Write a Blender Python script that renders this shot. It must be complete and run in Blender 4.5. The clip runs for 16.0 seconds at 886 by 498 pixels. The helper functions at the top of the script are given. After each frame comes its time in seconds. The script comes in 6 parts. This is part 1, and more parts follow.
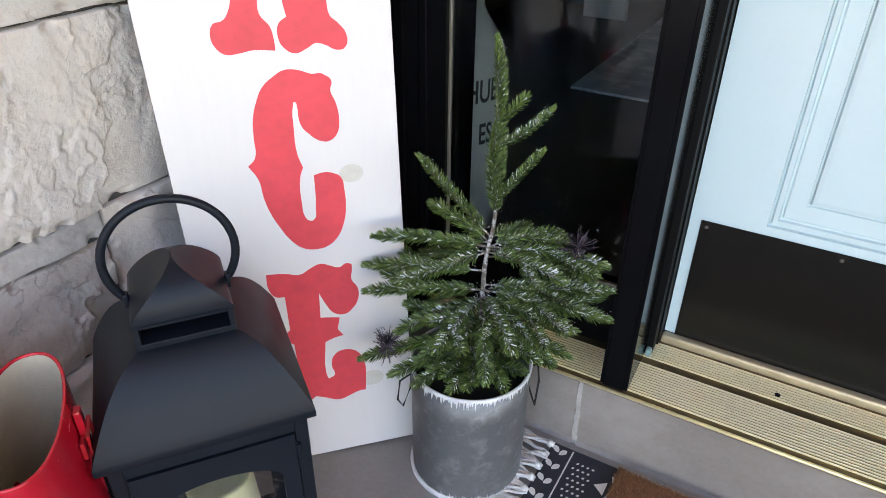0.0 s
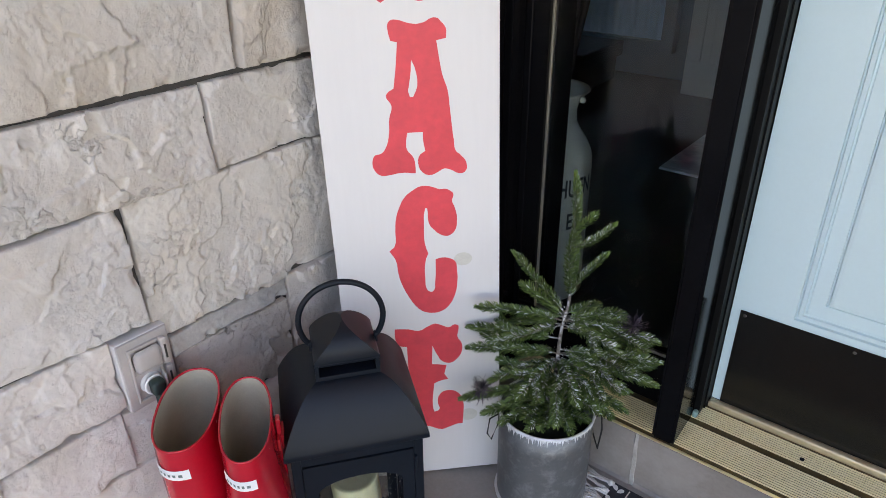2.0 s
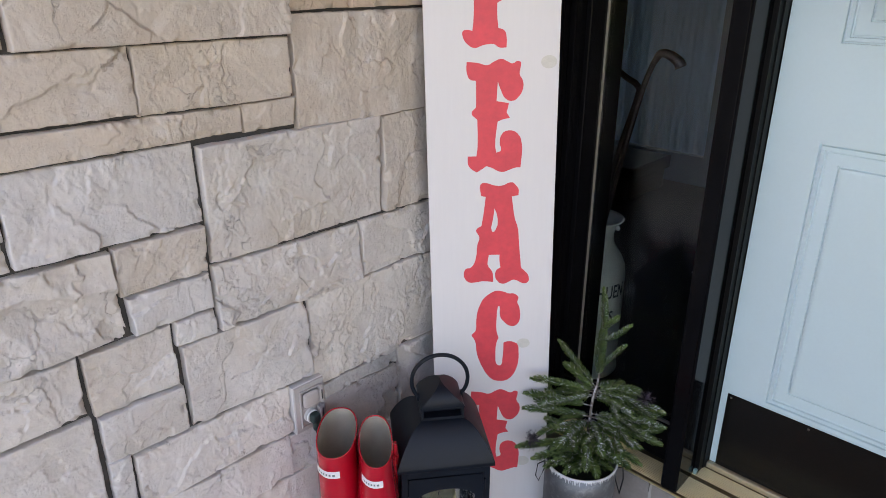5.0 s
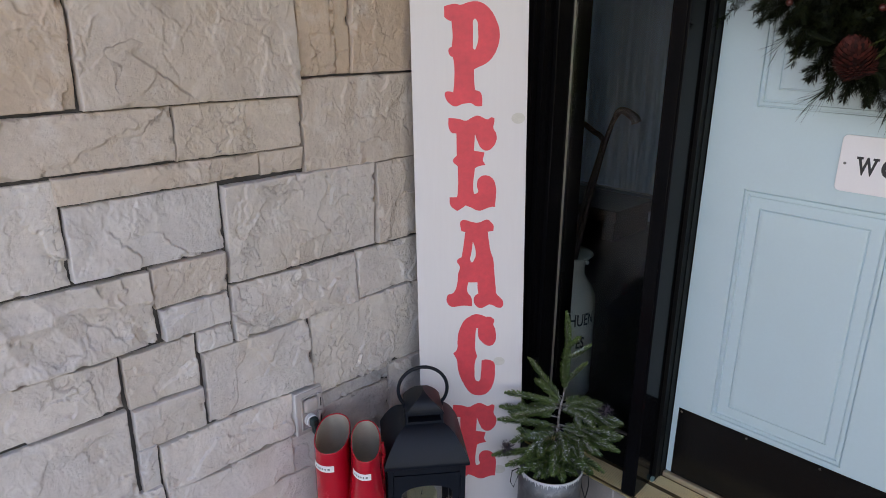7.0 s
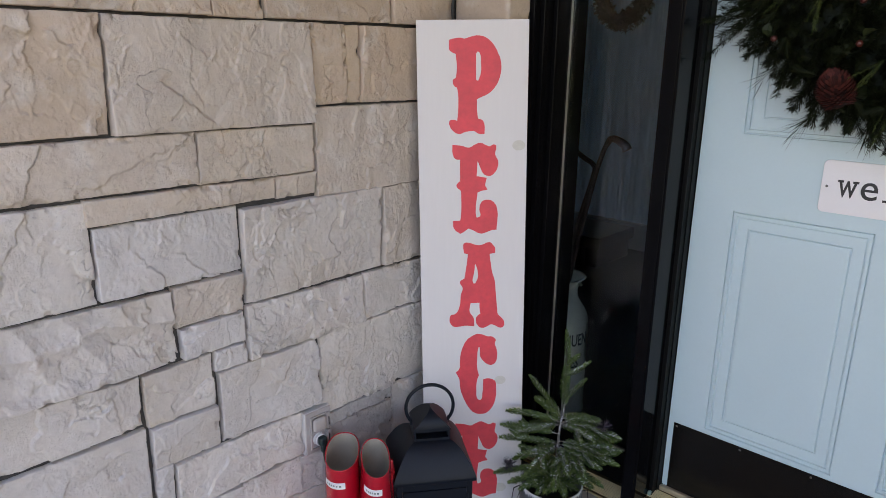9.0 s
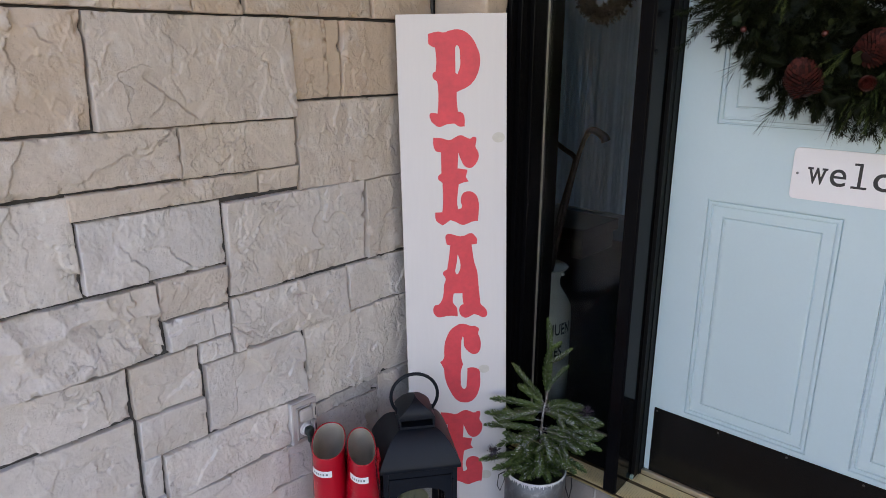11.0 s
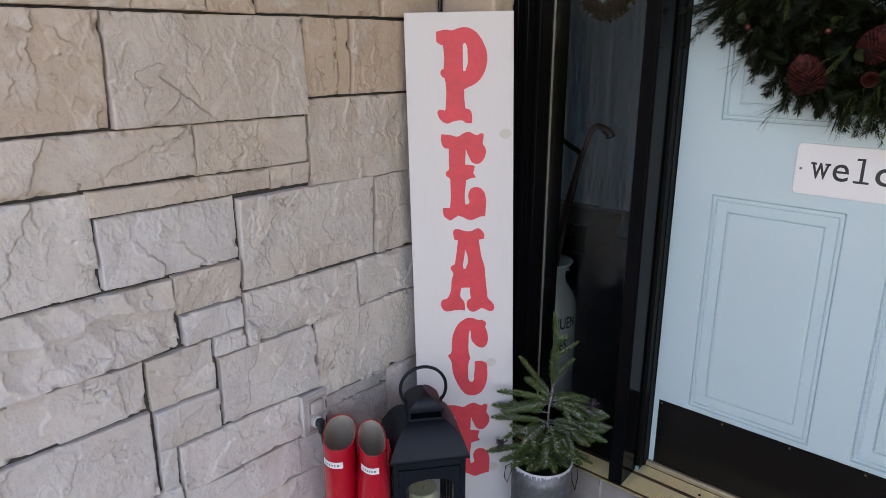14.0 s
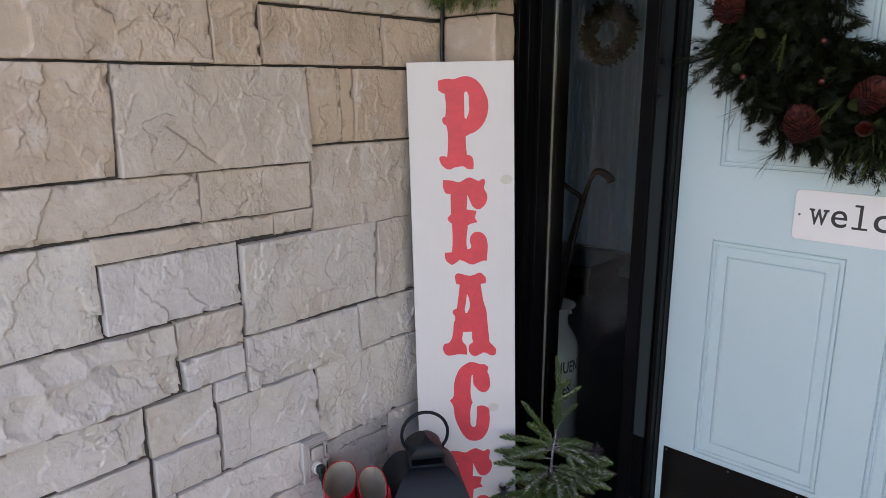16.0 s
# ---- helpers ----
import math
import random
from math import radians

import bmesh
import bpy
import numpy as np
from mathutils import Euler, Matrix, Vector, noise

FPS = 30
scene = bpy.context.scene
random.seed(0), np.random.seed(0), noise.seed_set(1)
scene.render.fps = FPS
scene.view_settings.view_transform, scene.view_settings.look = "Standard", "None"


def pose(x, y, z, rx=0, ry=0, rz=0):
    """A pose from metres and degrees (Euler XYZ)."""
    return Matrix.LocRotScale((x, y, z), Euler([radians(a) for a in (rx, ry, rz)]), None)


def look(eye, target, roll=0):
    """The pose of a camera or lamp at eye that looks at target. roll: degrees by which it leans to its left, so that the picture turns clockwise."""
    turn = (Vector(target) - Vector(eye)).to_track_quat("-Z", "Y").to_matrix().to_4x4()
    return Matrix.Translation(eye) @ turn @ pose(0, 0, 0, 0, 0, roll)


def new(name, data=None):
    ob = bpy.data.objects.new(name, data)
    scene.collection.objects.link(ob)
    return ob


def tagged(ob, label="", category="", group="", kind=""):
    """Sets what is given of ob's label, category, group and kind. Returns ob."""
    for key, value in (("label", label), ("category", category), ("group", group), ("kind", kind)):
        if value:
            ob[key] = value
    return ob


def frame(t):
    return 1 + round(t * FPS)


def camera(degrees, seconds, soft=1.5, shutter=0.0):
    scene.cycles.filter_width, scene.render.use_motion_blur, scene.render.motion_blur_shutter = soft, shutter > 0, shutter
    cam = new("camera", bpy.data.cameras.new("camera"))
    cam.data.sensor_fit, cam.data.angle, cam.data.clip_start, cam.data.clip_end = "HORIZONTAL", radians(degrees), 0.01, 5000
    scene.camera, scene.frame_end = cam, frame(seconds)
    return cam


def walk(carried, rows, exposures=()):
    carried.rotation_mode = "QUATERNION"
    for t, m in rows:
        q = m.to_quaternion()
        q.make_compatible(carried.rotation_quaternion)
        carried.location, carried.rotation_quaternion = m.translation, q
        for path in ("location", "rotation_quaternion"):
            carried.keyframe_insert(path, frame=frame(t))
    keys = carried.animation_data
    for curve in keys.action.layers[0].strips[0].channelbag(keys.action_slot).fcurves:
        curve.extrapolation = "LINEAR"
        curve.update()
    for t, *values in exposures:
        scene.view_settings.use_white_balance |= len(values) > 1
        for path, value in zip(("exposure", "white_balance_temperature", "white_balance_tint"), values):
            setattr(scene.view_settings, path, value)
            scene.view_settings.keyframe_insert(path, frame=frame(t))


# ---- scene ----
cam = camera(65.75, 16.0, soft=0.8)
PATH = [
    (0, (0.729, -0.0015, 0.8779), (-0.1154, 1.4795, -0.1678), 0.73),
    (0.5, (0.7652, -0.0474, 0.9145), (-0.151, 1.3996, -0.1185), -0.06),
    (1, (0.7956, -0.1002, 0.9746), (-0.2421, 1.2825, -0.0311), 1.01),
    (1.5, (0.8225, -0.145, 1.009), (-0.2668, 1.2208, 0.0353), 0.04),
    (2, (0.8579, -0.1894, 1.0781), (-0.2564, 1.1743, 0.1302), -0.56),
    (2.5, (0.9087, -0.2206, 1.1471), (-0.2085, 1.1264, 0.1789), -0.91),
    (3, (0.9552, -0.2838, 1.1952), (-0.1707, 1.0351, 0.1987), -0.12),
    (3.5, (0.9719, -0.3179, 1.2267), (-0.229, 0.9428, 0.2426), -1.28),
    (4, (0.9914, -0.3634, 1.2556), (-0.2813, 0.8845, 0.3483), -0.90),
    (4.2, (1.0054, -0.3973, 1.2733), (-0.2776, 0.8636, 0.3991), -0.77),
    (6.3, (1.3137, -0.6596, 1.3917), (-0.0124, 0.6925, 0.7489), 0.68),
    (6.5, (1.3244, -0.6576, 1.3897), (-0.0105, 0.6842, 0.7434), 0.57),
    (7, (1.3249, -0.6701, 1.3935), (-0.023, 0.6642, 0.7588), 0.48),
    (7.5, (1.3279, -0.6827, 1.3913), (-0.0502, 0.6502, 0.822), 0.35),
    (8, (1.322, -0.6973, 1.3888), (-0.0736, 0.6354, 0.8634), 0.53),
    (8.5, (1.3182, -0.7376, 1.3881), (-0.0445, 0.6322, 0.8715), 0.90),
    (9, (1.3154, -0.7785, 1.3886), (0.0047, 0.6299, 0.8421), 0.83),
    (9.5, (1.3228, -0.7825, 1.3867), (0.0429, 0.6477, 0.8244), 0.54),
    (12, (1.3569, -0.7991, 1.3847), (0.067, 0.6262, 0.8328), 0.13),
    (12.5, (1.3447, -0.8053, 1.3892), (0.0536, 0.6254, 0.8543), 0.16),
    (13, (1.3493, -0.8077, 1.3834), (0.0362, 0.6049, 0.8539), -0.03),
    (13.5, (1.35, -0.8163, 1.3888), (0.0502, 0.5973, 0.83), 0.16),
    (14, (1.3549, -0.8213, 1.3887), (0.0687, 0.6012, 0.8208), 0.12),
    (14.5, (1.3581, -0.8181, 1.3924), (0.0763, 0.6055, 0.8177), 0.10),
    (15, (1.356, -0.8185, 1.3912), (0.0777, 0.6245, 0.8587), 0.09),
    (15.5, (1.3561, -0.8204, 1.3946), (0.0716, 0.631, 0.9013), 0.22),
    (16, (1.3654, -0.8201, 1.4076), (0.049, 0.6137, 0.9478), 0.03),
]
EXPOSURES = [(0, 3.08, 8000, 19), (1.0, 2.8, 7900, 20), (1.5, 2.66, 7900, 20), (2.5, 2.56, 7900, 21), (3.0, 2.46, 7900, 21), (3.5, 2.44, 7800, 21), (4.2, 2.45, 7800, 22), (6.3, 2.08, 7550, 24), (8, 2.0, 7550, 24), (9.5, 2.08, 7550, 24), (15, 2.1, 7550, 24), (16, 2.05, 7550, 24)]
walk(cam, [(t, look(eye, target, roll)) for t, eye, target, roll in PATH], EXPOSURES)

# ---- light ----
world = bpy.data.worlds.new("sky")
scene.world = world
world.use_nodes = True
wn = world.node_tree
sky = wn.nodes.new("ShaderNodeTexSky")
sky.sky_type = "NISHITA"
sky.sun_disc = False
SUN_UP, SUN_ROUND = 48, 35
sky.sun_elevation, sky.sun_rotation = radians(SUN_UP), radians(SUN_ROUND)
wn.nodes["Background"].inputs["Strength"].default_value = 0.15
wn.links.new(sky.outputs["Color"], wn.nodes["Background"].inputs["Color"])
sun = new("sun", bpy.data.lights.new("sun", "SUN"))
sun.data.energy, sun.data.angle, sun.data.color = 4.2, radians(0.5), (1.0, 0.95, 0.87)
sun_way = Vector((math.sin(radians(SUN_ROUND)) * math.cos(radians(SUN_UP)), math.cos(radians(SUN_ROUND)) * math.cos(radians(SUN_UP)), math.sin(radians(SUN_UP))))
sun.matrix_world = look(sun_way * 30, (0, 0, 0))

# ---- materials ----


def material(name, colour, rough=0.6, metal=0.0, dark=0.75, light=1.12, coarse=6.0, fine=90.0, bump=0.15, bump_scale=None, stretch=(1, 1, 1), by_object=0.0, tint=None, coat=0.0, spec=0.5, rough_vary=0.12):
    """A surface whose colour and gloss vary at two scales, with fine relief."""
    m = bpy.data.materials.new(name)
    m.use_nodes = True
    n, l = m.node_tree.nodes, m.node_tree.links
    b = n["Principled BSDF"]
    co = n.new("ShaderNodeTexCoord")
    mp = n.new("ShaderNodeMapping")
    mp.inputs["Scale"].default_value = stretch
    l.new(co.outputs["Object"], mp.inputs["Vector"])
    big, small = n.new("ShaderNodeTexNoise"), n.new("ShaderNodeTexNoise")
    for t, s, d in ((big, coarse, 4), (small, fine, 6)):
        t.inputs["Scale"].default_value, t.inputs["Detail"].default_value = s, d
        t.inputs["Roughness"].default_value = 0.62
        l.new(mp.outputs["Vector"], t.inputs["Vector"])
    mix = n.new("ShaderNodeMath")
    mix.operation = "MULTIPLY_ADD"
    l.new(big.outputs["Fac"], mix.inputs[0])
    mix.inputs[1].default_value = 0.6
    half = n.new("ShaderNodeMath")
    half.operation = "MULTIPLY"
    l.new(small.outputs["Fac"], half.inputs[0])
    half.inputs[1].default_value = 0.4
    l.new(half.outputs[0], mix.inputs[2])
    ramp = n.new("ShaderNodeValToRGB")
    ramp.color_ramp.elements[0].position, ramp.color_ramp.elements[1].position = 0.3, 0.7
    ramp.color_ramp.elements[0].color = (*[min(1, c * dark) for c in colour], 1)
    ramp.color_ramp.elements[1].color = (*[min(1, c * light) for c in colour], 1)
    l.new(mix.outputs[0], ramp.inputs["Fac"])
    out = ramp.outputs["Color"]
    if by_object:
        info = n.new("ShaderNodeObjectInfo")
        shade = n.new("ShaderNodeMix")
        shade.data_type, shade.blend_type = "RGBA", "MIX"
        shade.inputs["B"].default_value = (*(tint or colour), 1)
        k = n.new("ShaderNodeMath")
        k.operation = "MULTIPLY"
        k.inputs[1].default_value = by_object
        l.new(info.outputs["Random"], k.inputs[0])
        l.new(k.outputs[0], shade.inputs["Factor"])
        l.new(out, shade.inputs["A"])
        out = shade.outputs["Result"]
    l.new(out, b.inputs["Base Color"])
    rr = n.new("ShaderNodeMapRange")
    rr.inputs["To Min"].default_value, rr.inputs["To Max"].default_value = max(0.02, rough - rough_vary), min(1, rough + rough_vary)
    l.new(mix.outputs[0], rr.inputs["Value"])
    l.new(rr.outputs["Result"], b.inputs["Roughness"])
    b.inputs["Metallic"].default_value = metal
    b.inputs["Coat Weight"].default_value = coat
    b.inputs["Specular IOR Level"].default_value = spec
    if bump:
        bp = n.new("ShaderNodeBump")
        bp.inputs["Strength"].default_value = bump
        bp.inputs["Distance"].default_value = bump_scale or 0.002
        l.new(mix.outputs[0], bp.inputs["Height"])
        l.new(bp.outputs["Normal"], b.inputs["Normal"])
    return m


def stone_material(name, colour):
    """Split limestone: fine grain and pale dust on the cleft face, tone by stone."""
    m = material(name, colour, 0.86, 0, 0.86, 1.1, 7, 60, 0, rough_vary=0.05)
    n, l = m.node_tree.nodes, m.node_tree.links
    b = n["Principled BSDF"]
    b.inputs["Specular IOR Level"].default_value = 0.3

    def math_node(op, a, c=None, d=None):
        k = n.new("ShaderNodeMath")
        k.operation = op
        for i, v in enumerate((a, c, d)):
            if v is None:
                continue
            if isinstance(v, (int, float)):
                k.inputs[i].default_value = v
            else:
                l.new(v, k.inputs[i])
        return k.outputs[0]

    info = n.new("ShaderNodeObjectInfo")
    co = n.new("ShaderNodeTexCoord")
    off = n.new("ShaderNodeCombineXYZ")
    l.new(math_node("MULTIPLY", info.outputs["Random"], 31.0), off.inputs[0])
    l.new(math_node("MULTIPLY", info.outputs["Random"], 17.0), off.inputs[1])
    shift = n.new("ShaderNodeVectorMath")
    shift.operation = "ADD"
    l.new(co.outputs["Object"], shift.inputs[0])
    l.new(off.outputs[0], shift.inputs[1])
    v = shift.outputs[0]

    def noise_node(scale, detail, rough=0.55, twist=0.0):
        t = n.new("ShaderNodeTexNoise")
        t.inputs["Scale"].default_value, t.inputs["Detail"].default_value = scale, detail
        t.inputs["Roughness"].default_value, t.inputs["Distortion"].default_value = rough, twist
        l.new(v, t.inputs["Vector"])
        return t.outputs["Fac"]

    def mask(scale, lo, hi, detail=3):
        r = n.new("ShaderNodeMapRange")
        r.inputs["From Min"].default_value, r.inputs["From Max"].default_value = lo, hi
        l.new(noise_node(scale, detail), r.inputs["Value"])
        return r.outputs["Result"]

    grain = math_node("MULTIPLY", noise_node(95, 7, 0.68), math_node("MULTIPLY_ADD", mask(11, 0.4, 0.62), 0.8, 0.35))
    h = math_node("MULTIPLY_ADD", noise_node(330, 3), 0.12, grain)
    # thin fissures and ragged flake edges
    for scale, width, tall, lo in ((5.0, 0.006, 0.42, 0.52),):
        near = math_node("ABSOLUTE", math_node("SUBTRACT", noise_node(scale, 9, 0.62, 0.15), 0.5))
        r = n.new("ShaderNodeMapRange")
        r.interpolation_type = "SMOOTHSTEP"
        r.inputs["From Min"].default_value, r.inputs["From Max"].default_value = width, 0.0
        l.new(near, r.inputs["Value"])
        h = math_node("MULTIPLY_ADD", math_node("MULTIPLY", r.outputs["Result"], mask(scale * 0.8, lo, lo + 0.1)), tall, h)
    bp = n.new("ShaderNodeBump")
    bp.inputs["Strength"].default_value, bp.inputs["Distance"].default_value = 1.0, 0.0034
    l.new(h, bp.inputs["Height"])
    l.new(bp.outputs["Normal"], b.inputs["Normal"])
    src = b.inputs["Base Color"].links[0].from_socket
    tone = n.new("ShaderNodeValToRGB")
    e = tone.color_ramp.elements
    e[0].position, e[0].color = 0.0, (0.96, 0.96, 0.96, 1)
    e[1].position, e[1].color = 1.0, (1.02, 0.97, 0.9, 1)
    for p, c in ((0.3, (1.0, 1.0, 1.0)), (0.55, (1.04, 1.01, 0.97)), (0.75, (0.95, 0.93, 0.9)), (0.9, (1.06, 1.04, 1.0))):
        k = e.new(p)
        k.color = (*c, 1)
    l.new(info.outputs["Random"], tone.inputs["Fac"])
    mx = n.new("ShaderNodeMix")
    mx.data_type, mx.blend_type = "RGBA", "MULTIPLY"
    mx.inputs["Factor"].default_value = 1
    l.new(src, mx.inputs["A"])
    l.new(tone.outputs["Color"], mx.inputs["B"])
    out = mx.outputs["Result"]
    # tan blooms, pale lime dust and dark specks
    for colour2, fac in (((0.46, 0.37, 0.27), math_node("MULTIPLY", mask(3.2, 0.52, 0.74), 0.5)), ((0.68, 0.65, 0.61), math_node("MULTIPLY", mask(16, 0.56, 0.7, 7), 0.38)), ((0.2, 0.18, 0.17), math_node("MULTIPLY", mask(140, 0.66, 0.74, 2), 0.28))):
        st = n.new("ShaderNodeMix")
        st.data_type = "RGBA"
        st.inputs["B"].default_value = (*colour2, 1)
        l.new(fac, st.inputs["Factor"])
        l.new(out, st.inputs["A"])
        out = st.outputs["Result"]
    l.new(out, b.inputs["Base Color"])
    return m


def mottled(name, base, spots, scale, low, high, rough, metal, bump=0.2):
    """One colour with irregular patches of another (zinc bloom, frost, dirt)."""
    m = material(name, base, rough, metal, 0.8, 1.15, 9, 120, bump)
    n, l = m.node_tree.nodes, m.node_tree.links
    b = n["Principled BSDF"]
    src = b.inputs["Base Color"].links[0].from_socket
    co = n.new("ShaderNodeTexCoord")
    t = n.new("ShaderNodeTexNoise")
    t.inputs["Scale"].default_value, t.inputs["Detail"].default_value = scale, 8
    t.inputs["Roughness"].default_value = 0.7
    l.new(co.outputs["Object"], t.inputs["Vector"])
    r = n.new("ShaderNodeMapRange")
    r.inputs["From Min"].default_value, r.inputs["From Max"].default_value = low, high
    l.new(t.outputs["Fac"], r.inputs["Value"])
    mx = n.new("ShaderNodeMix")
    mx.data_type = "RGBA"
    l.new(r.outputs["Result"], mx.inputs["Factor"])
    l.new(src, mx.inputs["A"])
    mx.inputs["B"].default_value = (*spots, 1)
    l.new(mx.outputs["Result"], b.inputs["Base Color"])
    return m


def island_material(name, dark, light, rough=0.55, spec=0.35):
    """Needles and leaves: each one a tone of its own between two."""
    m = bpy.data.materials.new(name)
    m.use_nodes = True
    n, l = m.node_tree.nodes, m.node_tree.links
    b = n["Principled BSDF"]
    g = n.new("ShaderNodeNewGeometry")
    ramp = n.new("ShaderNodeValToRGB")
    ramp.color_ramp.elements[0].color, ramp.color_ramp.elements[1].color = (*dark, 1), (*light, 1)
    l.new(g.outputs["Random Per Island"], ramp.inputs["Fac"])
    l.new(ramp.outputs["Color"], b.inputs["Base Color"])
    b.inputs["Roughness"].default_value = rough
    b.inputs["Specular IOR Level"].default_value = spec
    return m


def glass_material(name, rough=0.0, ior=1.45, tint=(0.93, 0.95, 0.94), spec=0.5):
    m = bpy.data.materials.new(name)
    m.use_nodes = True
    b = m.node_tree.nodes["Principled BSDF"]
    b.inputs["Transmission Weight"].default_value = 1.0
    b.inputs["Roughness"].default_value = rough
    b.inputs["IOR"].default_value = ior
    b.inputs["Specular IOR Level"].default_value = spec
    b.inputs["Base Color"].default_value = (*tint, 1)
    return m


def lamp_material(name, colour, strength):
    m = bpy.data.materials.new(name)
    m.use_nodes = True
    b = m.node_tree.nodes["Principled BSDF"]
    b.inputs["Emission Color"].default_value = (*colour, 1)
    b.inputs["Emission Strength"].default_value = strength
    b.inputs["Base Color"].default_value = (*colour, 1)
    return m


# grey, beige, tan: partly stone tone, partly cool and warm light painted in
STONE = stone_material("split_stone", (0.585, 0.549, 0.519))
STONE_MID_LIT = stone_material("split_beige_warm_lit_stone", (0.54, 0.472, 0.408))
STONE_TAN_LIT = stone_material("split_tan_warm_lit_stone", (0.535, 0.432, 0.345))
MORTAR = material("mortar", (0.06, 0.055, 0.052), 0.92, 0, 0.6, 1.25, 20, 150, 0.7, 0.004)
LEDGE = material("mortar_ledge", (0.42, 0.39, 0.36), 0.9, 0, 0.7, 1.25, 26, 150, 0.9, 0.002)
CONCRETE = mottled("concrete_floor", (0.27, 0.245, 0.225), (0.35, 0.33, 0.31), 14, 0.55, 0.8, 0.62, 0, 0.25)
RISER = mottled("parged_riser", (0.26, 0.226, 0.205), (0.325, 0.295, 0.275), 9, 0.5, 0.85, 0.55, 0, 0.15)
BRASS = material("worn_brass", (0.95, 0.81, 0.46), 0.3, 0.6, 0.94, 1.04, 4, 40, 0.02)
BRASS_GREY = mottled("tarnished_brass", (0.3, 0.275, 0.22), (0.2, 0.18, 0.14), 26, 0.5, 0.8, 0.4, 0.6, 0.1)
# dull brass made darker, so groove shade between the ribs is in the colour
BRASS_GROOVE = mottled("dull_shaded_brass", (0.18, 0.125, 0.06), (0.09, 0.065, 0.04), 30, 0.45, 0.7, 0.5, 0.8, 0.15)
BLACK_FRAME = material("black_aluminium", (0.0035, 0.0035, 0.0042), 0.14, 0, 0.7, 1.4, 12, 200, 0.01, spec=0.08, rough_vary=0.04)
BLACK_DULL = material("black_weatherstrip", (0.005, 0.005, 0.005), 0.5, 0, 0.7, 1.4, 12, 200, 0.1, spec=0.1)
GREEN_FOAM = material("pale_green_foam", (0.2, 0.33, 0.3), 0.8, 0, 0.8, 1.2, 20, 200, 0.3)
DOOR_PAINT = material("pale_blue_paint", (0.5, 0.635, 0.66), 0.42, 0, 0.965, 1.02, 3, 160, 0.06, 0.0008, rough_vary=0.05)
KICK = material("bronze_black_plate", (0.007, 0.0064, 0.0058), 0.25, 0, 0.85, 1.2, 3, 60, 0.01, spec=0.32, rough_vary=0.05)
BRASS_DULL = mottled("rubbed_brass", (0.55, 0.46, 0.3), (0.4, 0.32, 0.2), 26, 0.5, 0.8, 0.42, 0.5, 0.1)
SCREW = material("dull_steel", (0.2, 0.19, 0.18), 0.4, 1, 0.8, 1.1, 60, 300, 0.05)
SIGN_WHITE = material("white_chalk_paint", (0.70, 0.67, 0.65), 0.62, 0, 0.965, 1.03, 5, 120, 0.12, 0.0008, stretch=(1, 1, 0.08))
KNOT = material("pine_knot_under_paint", (0.61, 0.58, 0.51), 0.6, 0, 0.9, 1.06, 60, 250, 0.1)
RED_PAINT = material("red_brushed_paint", (0.73, 0.06, 0.078), 0.5, 0, 0.84, 1.16, 13, 60, 0.15, 0.0006)
LANTERN_BLACK = material("black_powder_coat", (0.005, 0.0078, 0.0125), 0.46, 0, 0.8, 1.25, 20, 400, 0.05, 0.0005, spec=0.23)
GLASS = glass_material("clear_glass")
TINTED = glass_material("coated_door_glass", 0.0, 1.36, (0.8, 0.87, 0.89))
WAX = mottled("ivory_wax", (0.9, 0.82, 0.48), (0.92, 0.86, 0.58), 18, 0.4, 0.8, 0.5, 0, 0.15)
RUBBER = material("red_rubber", (0.48, 0.008, 0.021), 0.26, 0, 0.88, 1.12, 8, 180, 0.05, 0.0008, coat=0.25, rough_vary=0.06)
RUBBER_TRIM = material("red_rubber_trim", (0.45, 0.012, 0.02), 0.4, 0, 0.9, 1.1, 10, 200, 0.1)
LINING = material("cream_knit_lining", (0.45, 0.385, 0.29), 0.92, 0, 0.86, 1.08, 22, 420, 0.6, 0.0015)
ln_nodes, ln_links = LINING.node_tree.nodes, LINING.node_tree.links
knit = ln_nodes.new("ShaderNodeTexWave")
knit.bands_direction = "Z"
knit.inputs["Scale"].default_value, knit.inputs["Distortion"].default_value, knit.inputs["Detail Scale"].default_value = 62, 2.2, 1.5
knit_co = ln_nodes.new("ShaderNodeTexCoord")
ln_links.new(knit_co.outputs["Object"], knit.inputs["Vector"])
knit_bump = ln_nodes.new("ShaderNodeBump")
knit_bump.inputs["Strength"].default_value, knit_bump.inputs["Distance"].default_value = 0.14, 0.001
ln_links.new(knit.outputs["Fac"], knit_bump.inputs["Height"])
ln_links.new(knit_bump.outputs["Normal"], ln_nodes["Principled BSDF"].inputs["Normal"])
LABEL = material("white_label", (0.8, 0.79, 0.77), 0.45, 0, 0.96, 1.02, 30, 200, 0.03)
LABEL_INK = material("faded_green_ink", (0.12, 0.15, 0.14), 0.6, 0, 0.8, 1.3, 60, 300, 0.03)
INK = material("black_ink", (0.02, 0.02, 0.02), 0.55, 0, 0.8, 1.3, 60, 300, 0.03)
GALVANISED = mottled("galvanised_steel", (0.16, 0.167, 0.172), (0.3, 0.31, 0.315), 38, 0.5, 0.78, 0.52, 0.55, 0.2)
WHITEWASH = mottled("white_brushed_rim", (0.72, 0.72, 0.72), (0.4, 0.41, 0.42), 60, 0.45, 0.7, 0.7, 0.1, 0.3)
WIRE = material("dark_wire", (0.03, 0.028, 0.027), 0.45, 0.8, 0.8, 1.2, 60, 300, 0.1)
SOIL = material("dark_moss_fill", (0.012, 0.014, 0.01), 0.95, 0, 0.6, 1.4, 60, 200, 0.6)
